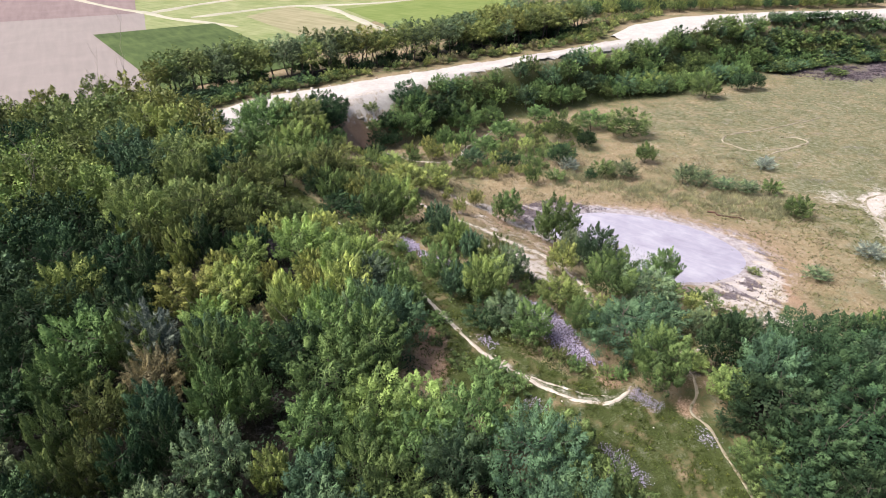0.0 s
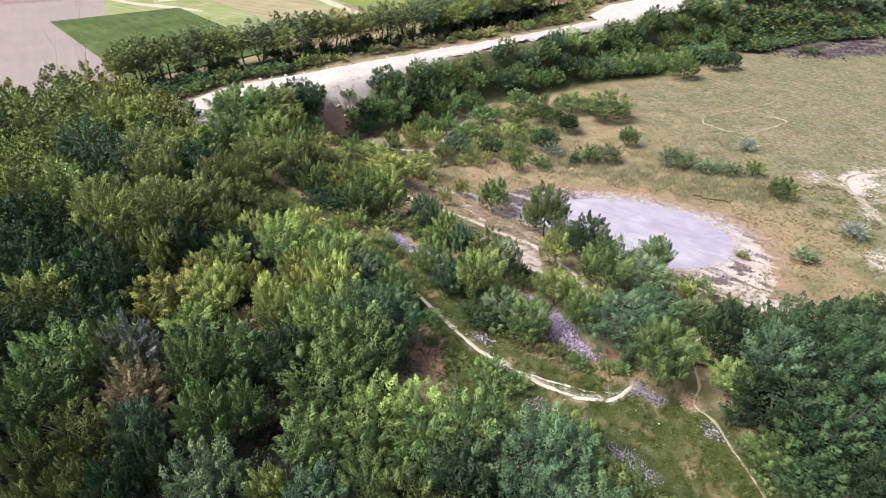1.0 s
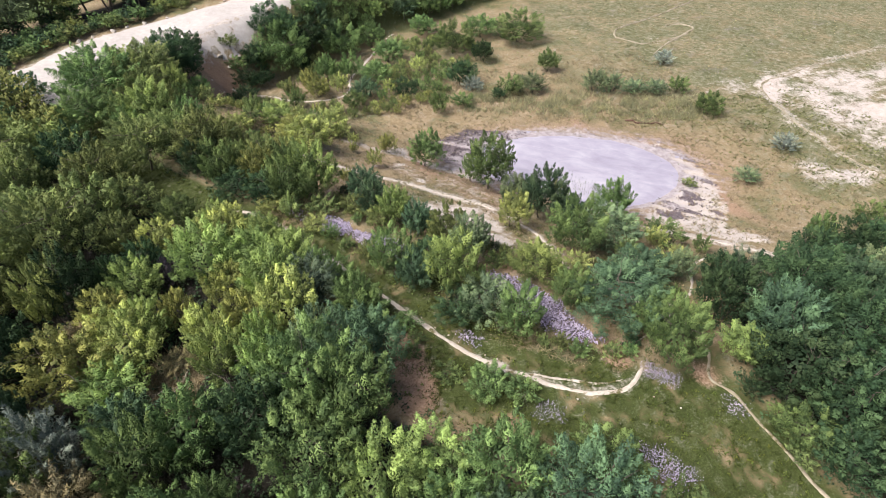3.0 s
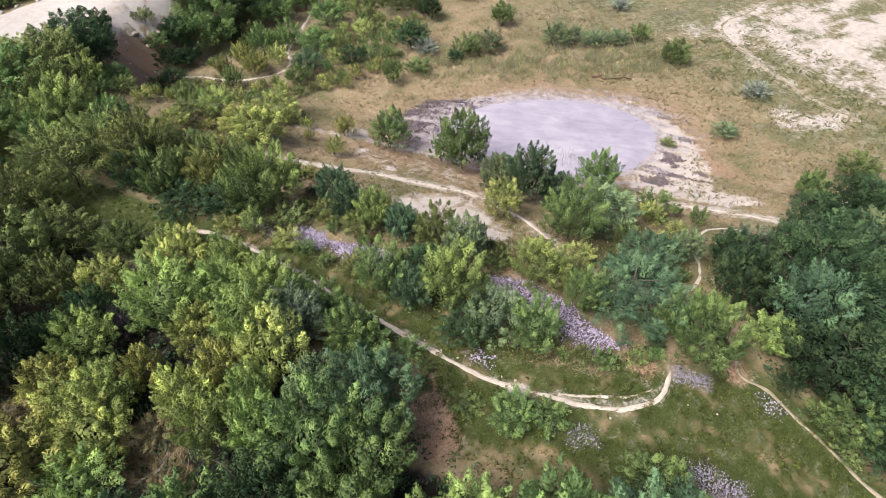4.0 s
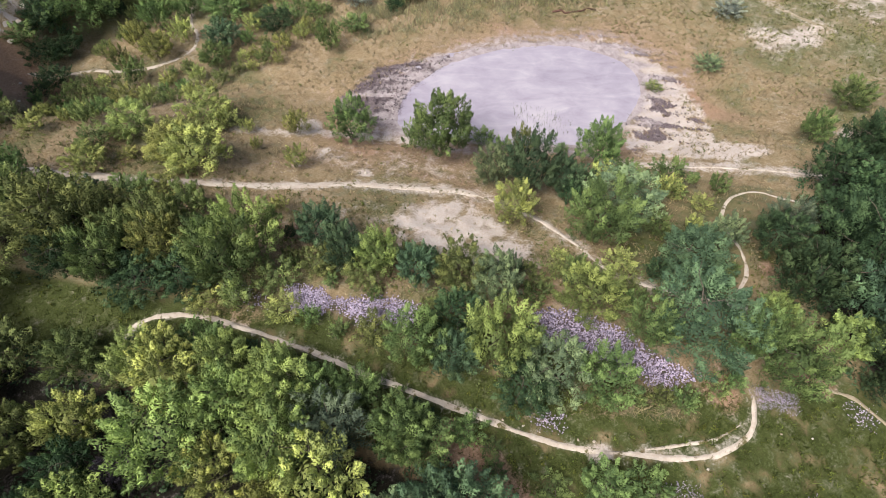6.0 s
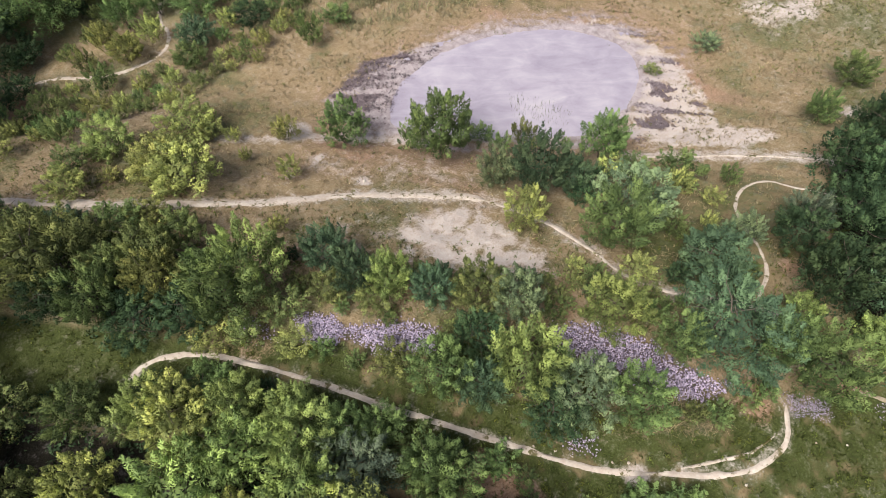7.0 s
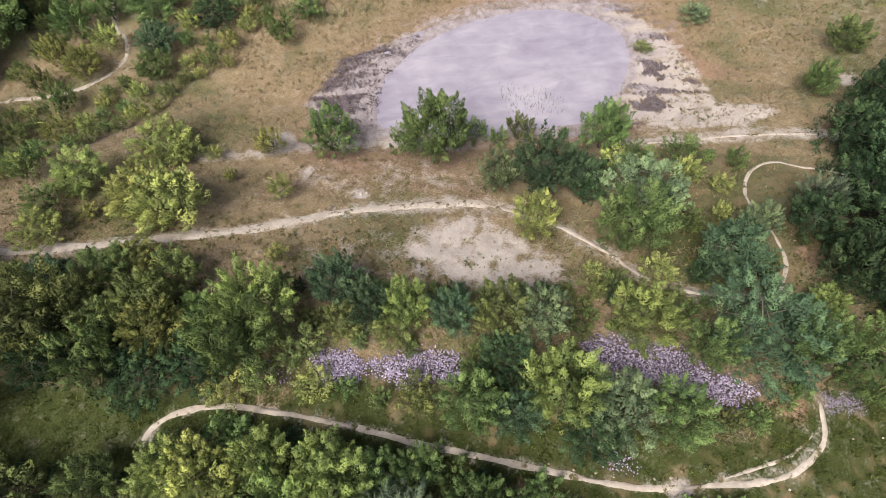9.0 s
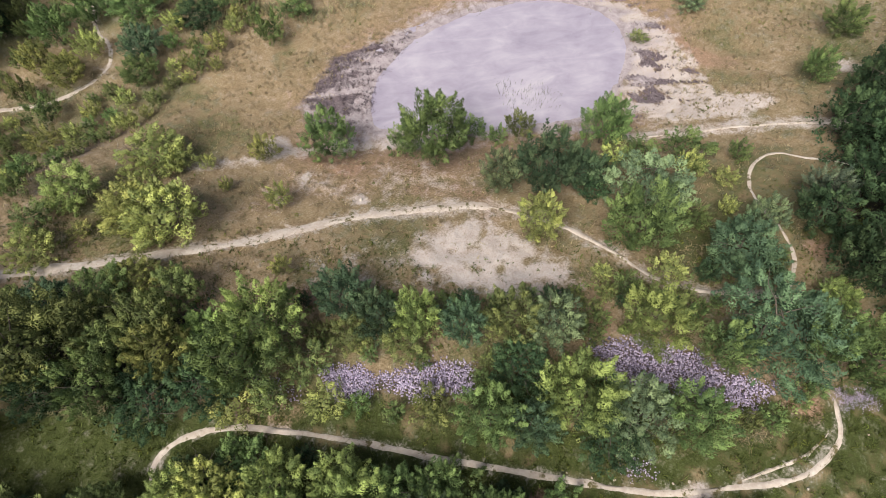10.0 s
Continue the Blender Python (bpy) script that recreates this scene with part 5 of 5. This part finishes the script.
def trail_gap(x, y):
    return np.minimum.reduce([polyline_distance(x, y, t)[0] for t in TRAILS + [PLAIN_TRAIL]])


def tufts(name, rng, x, y, low, high, width, blades, material, label, lean=0.6):
    """Tufts of single blades, joined."""
    n = len(x) * blades
    foot = np.stack([x, y, land(x, y) - 0.03], -1).repeat(blades, 0)
    grow_ = np.repeat(rng.uniform(low, high, len(x)), blades) * rng.uniform(0.6, 1.15, n)
    foot[:, :2] += rng.normal(0, 0.30, (n, 2)) * grow_[:, None]
    a = rng.uniform(0, 6.283, n)
    side = np.stack([np.cos(a), np.sin(a), np.zeros(n)], -1) * (width * rng.uniform(0.6, 1.3, n))[:, None]
    tip = foot + np.stack([rng.normal(0, lean, n) * grow_, rng.normal(0, lean, n) * grow_, grow_], -1)
    v = np.stack([foot - side / 2, foot + side / 2, tip], 1).reshape(-1, 3)
    me = tri_mesh(name, v, np.arange(n * 3).reshape(-1, 3), [material], None, np.repeat(rng.uniform(0, 1, len(x)), blades * 3), np.repeat(rng.uniform(0.2, 0.8, len(x)), blades * 3))
    return tagged(new(name, me), label, "grass", kind="stuff")


def leafy(name, rng, x, y, low, high, count, length, width, material, label, category):
    """Low leafy clumps, joined."""
    r = rng.uniform(low, high, len(x))
    pts = np.stack([x, y, land(x, y) + 0.25 * r], -1)
    v, f = puffs(rng, pts, np.zeros_like(pts), count, length, width, (low + high) / 2)
    each = np.repeat(rng.uniform(0, 1, len(x)), count * 3)
    return tagged(new(name, tri_mesh(name, v, f, [material], None, each, 0.2 + 0.6 * each)), label, category, kind="stuff")


def dry_chance(x, y):
    woods_ = inside(x, y, LEFT_WOOD) | inside(x, y, RIGHT_WOOD)
    d, _, s = polyline_distance(x, y, BENCH_EDGE)
    c = (0.35 + 0.5 * waves(x, y, 9, 41)) * smooth(-4, 8, -d * s)
    c = np.where(inside(x, y, SAND_FLAT), 0.25 * c, c) * np.where(inside(x, y, SCREE), 0.1, 1)
    return np.clip(c, 0, 1) * smooth(1.15, 1.6, pond_reach(x, y)) * ~woods_ * (trail_gap(x, y) > 0.55)


rng_, tx, ty = scatter(51, 80000, (-24, 75, 44, 130), dry_chance)
tufts("dry_grass", rng_, tx, ty, 0.18, 0.42, 0.07, 6, STRAW, "dry straw-coloured grass on the pit slopes")
rng_, tx, ty = scatter(65, 60000, (46, 100, 55, 104), lambda x, y: 0.5 * smooth(50, 90, x + 0.22 * (y - 100)) * dry_chance(x, y) + 0.25 * region(x, y, REED_BAND, 6))
tufts("meadow_grass", rng_, tx, ty, 0.16, 0.40, 0.16, 5, MEADOW_BLADE, "short grey-green grass over the plain")
rng_, tx, ty = scatter(52, 4000, (-10, 150, 95, 215), dry_chance)
tufts("dry_grass", rng_, tx, ty, 0.2, 0.45, 0.14, 5, STRAW, "dry grass over the wide plain")


def lush_chance(x, y):
    d, _, s = polyline_distance(x, y, BENCH_EDGE)
    slope_ = -d * s
    c = 0.9 * inside(x, y, BENCH_LAWN) + 0.7 * smooth(9, 0, np.abs(slope_ - 9)) + 0.7 * (polyline_distance(x, y, LANE)[0] < 3)
    return np.clip(c * (0.55 + 0.6 * waves(x, y, 5, 42)), 0, 1) * smooth(1.1, 1.5, pond_reach(x, y)) * (trail_gap(x, y) > 0.5) * np.where(inside(x, y, SCREE), 0.1, 1)


rng_, tx, ty = scatter(53, 170000, (-46, 75, 22, 120), lush_chance)
tufts("green_grass", rng_, tx, ty, 0.14, 0.38, 0.07, 6, BLADE, "rough green grass on the bench and banks")
rng_, tx, ty = scatter(54, 22000, (-46, 70, 22, 112), lambda x, y: 0.6 * lush_chance(x, y) + 0.07 * dry_chance(x, y))
leafy("weeds", rng_, tx, ty, 0.12, 0.34, 12, 0.16, 0.13, WEED, "low green weeds among the grass", "weeds")
rng_, tx, ty = scatter(55, 9000, (20, 140, 50, 210), lambda x, y: 0.35 * dry_chance(x, y))
leafy("weeds", rng_, tx, ty, 0.15, 0.4, 10, 0.2, 0.16, MEADOW_BLADE, "scattered green weeds on the plain", "weeds")
rng_, tx, ty = scatter(56, 17000, (-60, 70, 16, 112), lambda x, y: 0.8 * smooth(14, 24, y) * (inside(x, y, LEFT_WOOD) | inside(x, y, RIGHT_WOOD) | inside(x, y, BANK_WOOD)))
leafy("undergrowth", rng_, tx, ty, 0.3, 0.9, 14, 0.30, 0.24, LEAVES["dark"], "dark undergrowth on the floor of the wood", "undergrowth")
rng_, tx, ty = scatter(57, 5200, (-14, 32, 40, 82), lambda x, y: 0.55 * inside(x, y, SLOPE_SCRUB) * (trail_gap(x, y) > 0.9) * np.minimum.reduce([np.hypot(x - a, y - b) > r for a, b, r in CLEARINGS]))
leafy("undergrowth", rng_, tx, ty, 0.25, 0.6, 14, 0.22, 0.18, LEAVES["olive"], "olive undergrowth between the bushes of the bank", "undergrowth")

rng_, tx, ty = scatter(58, 26000, (14, 78, 92, 126), lambda x, y: 0.7 * region(x, y, REED_BAND, 3.5) * smooth(-0.6, 0.5, waves(x, y, 7, 46)))
tufts("tall_grass", rng_, tx, ty, 0.6, 1.4, 0.10, 6, REED, "tall pale grass along the foot of the plain", 0.5)
rng_, tx, ty = scatter(59, 1500, (28, 42, 76, 90), lambda x, y: 0.6 * region(x, y, [(33.7, 86.6), (38.5, 81.4), (35.5, 78.6), (31.2, 82.7)], 0.8))
tufts("reeds", rng_, tx, ty, 0.7, 1.3, 0.06, 3, BLADE, "thin reeds standing in the milky water", 0.12)
rng_, tx, ty = scatter(60, 9000, (10, 36, 88, 108), lambda x, y: region(x, y, HEATH_BANK, 1.0) * smooth(-0.6, 0.2, waves((x * 0.78 - y * 0.62) * 0.22, x * 0.62 + y * 0.78, 2.6, 31)))
tufts("marsh_plants", rng_, tx, ty, 0.10, 0.26, 0.10, 5, HEATH, "dark violet marsh plants on the muddy shore", 0.9)
rng_, tx, ty = scatter(61, 3000, (38, 56, 62, 82), lambda x, y: 0.8 * smooth(0.0, 0.6, waves((x * 0.78 - y * 0.62) * 0.22, x * 0.62 + y * 0.78, 2.6, 31)) * smooth(1.02, 1.1, pond_reach(x, y)) * smooth(1.75, 1.4, pond_reach(x, y)))
tufts("marsh_plants", rng_, tx, ty, 0.12, 0.3, 0.09, 5, HEATH, "streaks of dark plants on the drying shore", 0.5)
rng_, tx, ty = scatter(62, 3500, (10, 62, 62, 112), lambda x, y: 0.7 * smooth(0.2, 0.0, np.abs(pond_reach(x, y) - 1.02)) * smooth(0.0, 0.6, waves(x, y, 4, 44)))
tufts("shore_grass", rng_, tx, ty, 0.15, 0.5, 0.06, 5, BLADE, "sparse grass along the water's edge", 0.4)

rng_, tx, ty = scatter(66, 18000, (120, 220, 200, 245), lambda x, y: 0.8 * region(x, y, FAR_HEATH, 6) * smooth(-0.7, 0.3, waves(x, y, 8, 47)))
tufts("heath", rng_, tx, ty, 0.3, 0.7, 0.35, 4, HEATH, "dark violet heath at the end of the plain", 0.6)

# ---- rubble heaps ----
def stone_mesh(seed, material):
    rng = np.random.RandomState(seed)
    bm = bmesh.new()
    bmesh.ops.create_icosphere(bm, subdivisions=1, radius=0.5)
    for v in bm.verts:
        v.co *= rng.uniform(0.72, 1.2)
        v.co.z *= 0.62
    me = bpy.data.meshes.new("stone")
    bm.to_mesh(me)
    bm.free()
    me.materials.append(material)
    return me


STONES = [stone_mesh(s, STONE) for s in range(6)]
ROCKS = [stone_mesh(s + 20, BOULDER) for s in range(4)]


def rubble(outline, big, small, rise, label, seed, size=(0.16, 0.33), fine=(0.08, 0.19)):
    """A heap: the larger stones singly, the small ones between them joined."""
    rng = random.Random(seed)
    xs, ys = [p[0] for p in outline], [p[1] for p in outline]
    cx, cy = sum(xs) / len(xs), sum(ys) / len(ys)
    base = float(land(cx, cy))
    root = new("rubble_heap")
    root.matrix_basis = pose(cx, cy, base)

    draw = np.random.RandomState(seed)
    px, py = draw.uniform(min(xs) - 0.6, max(xs) + 0.6, (big + small) * 9), draw.uniform(min(ys) - 0.6, max(ys) + 0.6, (big + small) * 9)
    soft = region(px, py, outline, 0.7)
    ok = draw.uniform(0, 1, len(px)) < soft
    px, py, soft = px[ok], py[ok], soft[ok]
    spots = list(zip(px, py, land(px, py) + rise * soft * draw.uniform(0.2, 1.0, len(px))))

    def spot():
        return spots.pop()

    for k in range(big):
        x, y, z = spot()
        s = rng.uniform(*size)
        ob = part("stone", STONES[rng.randrange(6)], root)
        ob.matrix_basis = pose(x - cx, y - cy, z - base + 0.1 * s, rng.uniform(-35, 35), rng.uniform(-35, 35), rng.uniform(0, 360)) @ Matrix.Diagonal((s, s * rng.uniform(0.6, 1.1), s, 1))
    vs, fs, es, at = [], [], [], 0
    shape = np.array([v.co[:] for v in STONES[0].vertices])
    tris = np.array([p.vertices[:] for p in STONES[0].polygons])
    for k in range(small):
        x, y, z = spot()
        s = rng.uniform(*fine)
        m = np.array(Euler((rng.uniform(-0.7, 0.7), rng.uniform(-0.7, 0.7), rng.uniform(0, 6.28))).to_matrix())
        vs.append((shape * s) @ m.T + np.array([x - cx, y - cy, z - base + 0.03]))
        fs.append(tris + at)
        at += len(shape)
    tagged(part("gravel", tri_mesh("gravel", np.concatenate(vs), np.concatenate(fs), [STONE]), root, "small broken stones filling the heap"), kind="stuff")
    return tagged(root, label, "rubble heap", "rubble heaps along the bank")


rubble([(10.2, 57.9), (13.2, 55.6), (15.4, 51.5), (15.2, 49.2), (16.8, 45.6), (14.3, 46.0), (12.6, 49.2), (10.9, 52.4), (8.8, 55.2)], 190, 4600, 0.4, "heap of violet-grey and white broken stone under bushes", 1)
rubble([(-5.8, 72.3), (-3.7, 70.3), (-3.6, 68.9), (-4.6, 68.3), (-6.5, 69.9)], 30, 1500, 0.3, "small heap of pale lilac broken stone", 2)
rubble([(-3.4, 68.6), (0.4, 66.4), (2.4, 64.0), (0.7, 62.7), (-2.6, 65.6)], 40, 2000, 0.3, "pale lilac stone heap between bushes", 3)
rubble([(15.0, 35.0), (16.8, 34.0), (18.1, 31.2), (16.0, 30.6), (14.7, 32.3)], 14, 1200, 0.10, "scattered white rubble on the lawn", 4, (0.10, 0.22), (0.05, 0.12))
rubble([(19.9, 42.0), (22.0, 39.9), (21.0, 39.1), (19.2, 40.8)], 5, 1100, 0.1, "small heap of pale lilac gravel by the trail's end", 5, (0.08, 0.16), (0.04, 0.09))
rubble([(24.8, 36.9), (26.0, 35.5), (25.1, 34.5), (24.1, 35.6)], 8, 170, 0.08, "white stones beside the narrow trail", 6, (0.09, 0.20), (0.05, 0.12))
rubble([(5.0, 51.1), (6.2, 49.5), (5.4, 48.7), (4.0, 50.1)], 8, 150, 0.1, "pale stones under a dark bush", 7, (0.14, 0.28), (0.07, 0.17))
rubble([(8.8, 41.2), (10.4, 39.6), (9.8, 38.5), (7.8, 39.7)], 6, 380, 0.08, "pale lilac gravel patch in the grass", 8, (0.08, 0.18), (0.04, 0.10))
rubble([(-10.8, 76.9), (-9.3, 76.0), (-8.0, 72.4), (-8.8, 71.6), (-10.6, 74.4)], 10, 200, 0.1, "violet stones between olive bushes", 9, (0.14, 0.28), (0.07, 0.17))

# ---- boulders, logs, dead wood ----
def boulder(x, y, size, label):
    ob = new("boulder", ROCKS[grow.randrange(4)])
    ob.matrix_basis = pose(x, y, float(land(x, y)) + 0.12 * size, grow.uniform(-15, 15), grow.uniform(-15, 15), grow.uniform(0, 360)) @ Matrix.Diagonal((size, size * grow.uniform(0.6, 0.9), size * 0.9, 1))
    return tagged(ob, label, "boulder", "pale boulders")


for x, y, s in ((-20.0, 135.4, 1.5), (-18.6, 134.6, 1.1), (-14.8, 139.0, 1.6), (-13.4, 138.0, 1.3), (-16.4, 137.0, 1.2), (-22.4, 124.0, 0.7), (-21.0, 123.0, 0.6), (-23.6, 126.5, 0.8), (-20.2, 128.6, 0.6), (-22.0, 130.0, 0.7), (-19.5, 126.0, 0.5), (-24.4, 123.0, 0.5)):
    boulder(x, y, s, "pale reddish boulder on the crumbling bank")
for x, y, s in ((-45.0, 139.6, 1.3), (-43.0, 141.5, 1.1), (-39.6, 144.0, 1.5), (-37.2, 145.4, 1.0), (-33.9, 146.6, 1.3), (-29.6, 148.0, 1.0), (-24.0, 151.0, 0.9), (-18, 154.6, 1.0), (-9, 160, 1.1), (-2, 164, 0.9), (6, 169, 1.1)):
    boulder(x, y, s, "white boulder heaped along the gravel road")
for x, y, s in ((3.2, 50.7, 0.3), (2.2, 52.0, 0.25), (5.9, 47.4, 0.3), (1.2, 53.6, 0.22), (6.8, 46.6, 0.3), (3.9, 49.6, 0.2), (18.6, 38.6, 0.25), (12.0, 40.2, 0.3), (20.3, 37.0, 0.25), (8.8, 84.3, 0.5), (9.3, 84.0, 0.35), (7.3, 91.4, 0.4)):
    boulder(x, y, s, "pale loose stone lying in the grass")


def log(x0, y0, x1, y1, thick):
    rng = np.random.RandomState(3)
    cx, cy = (x0 + x1) / 2, (y0 + y1) / 2
    base = float(land(cx, cy))
    ends = [(x - cx, y - cy, float(land(x, y)) - base + thick * 0.6) for x, y in ((x0, y0), (x1, y1))]
    v, f = tube(rng, ends[0], ends[1], thick, thick * 0.6, 8, 6)
    f += [tuple(range(8))[::-1], tuple(range(len(v) - 8, len(v)))]
    ob = new("log", mesh_from("log", v, f, RED_BARK, True))
    ob.location = (cx, cy, base)
    return tagged(ob, "long reddish fallen log in tall dry grass", "log")


log(53.0, 100.3, 58.8, 96.4, 0.17)


def dead_branch(x, y, size, seed, label, name="dead_branch", forks=2):
    """A bare, bleached branch with forks."""
    rng = np.random.RandomState(seed)
    v, f = [], []

    def limb(a, b, ra, depth):
        gv, gf = tube(rng, a, b, ra, ra * 0.4, 5, 3)
        o = len(v)
        v.extend(gv)
        f.extend(tuple(i + o for i in q) for q in gf)
        if depth:
            for k in range(3):
                u = rng.uniform(0.35, 1.0)
                at = np.array(a) * (1 - u) + np.array(b) * u
                way_ = (np.array(b) - np.array(a)) * rng.uniform(0.35, 0.6) + rng.normal(0, 0.22, 3) * np.linalg.norm(np.array(b) - np.array(a))
                limb(at, at + way_, ra * 0.5, depth - 1)

    limb((0, 0, -0.1), (0.5 * size, -0.2 * size, 0.8 * size) if forks == 2 else (0.1 * size, 0.05 * size, 0.85 * size), (0.02 if forks == 2 else 0.016) * size, forks)
    ob = new(name, mesh_from(name, v, f, BLEACHED, True))
    ob.location = (x, y, float(land(x, y)))
    return tagged(ob, label, name.replace("_", " "))


BLEACHED = soil_material("bleached_wood", (0.34, 0.29, 0.25), (0.62, 0.56, 0.50), 5)
dead_branch(-5.8, 106.6, 2.6, 1, "bleached bare branch beside a yellowing tree")
dead_branch(-14.2, 58.8, 4.5, 2, "bare grey branch in a gap of the wood")
dead_branch(-22.6, 50.2, 3.0, 3, "bare twiggy branch in the brown clearing")
dead_branch(19.6, 44.4, 2.0, 4, "thin bare stem leaning out of a bush")

rng_, tx, ty = scatter(63, 600, (9, 16, 43, 49), lambda x, y: region(x, y, [(10.3, 47.6), (13.2, 47.8), (14.6, 43.6), (12.0, 44.6)], 0.6))
tufts("dead_brush", rng_, tx, ty, 0.25, 0.6, 0.05, 6, STRAW, "flattened pale dead stalks below the rubble", 1.4)
rng_, tx, ty = scatter(64, 5000, (-36, -18, 45, 64), lambda x, y: np.maximum.reduce([smooth(r, r * 0.6, np.hypot(x - a, y - b)) for a, b, r in CLEARED]))
tufts("dead_brush", rng_, tx, ty, 0.4, 1.1, 0.07, 6, STRAW, "withered pale grass in the clearings of the wood", 0.8)
for x, y, s, k in ((-77.0, 124.5, 9.0, 5), (-73.5, 128.0, 9.0, 6), (-66.0, 119.0, 6.0, 7), (-64.0, 80.0, 8.0, 8)):
    dead_branch(x, y, s, k, "bare leafless tree at the edge of the wood", "dead_tree", 3)
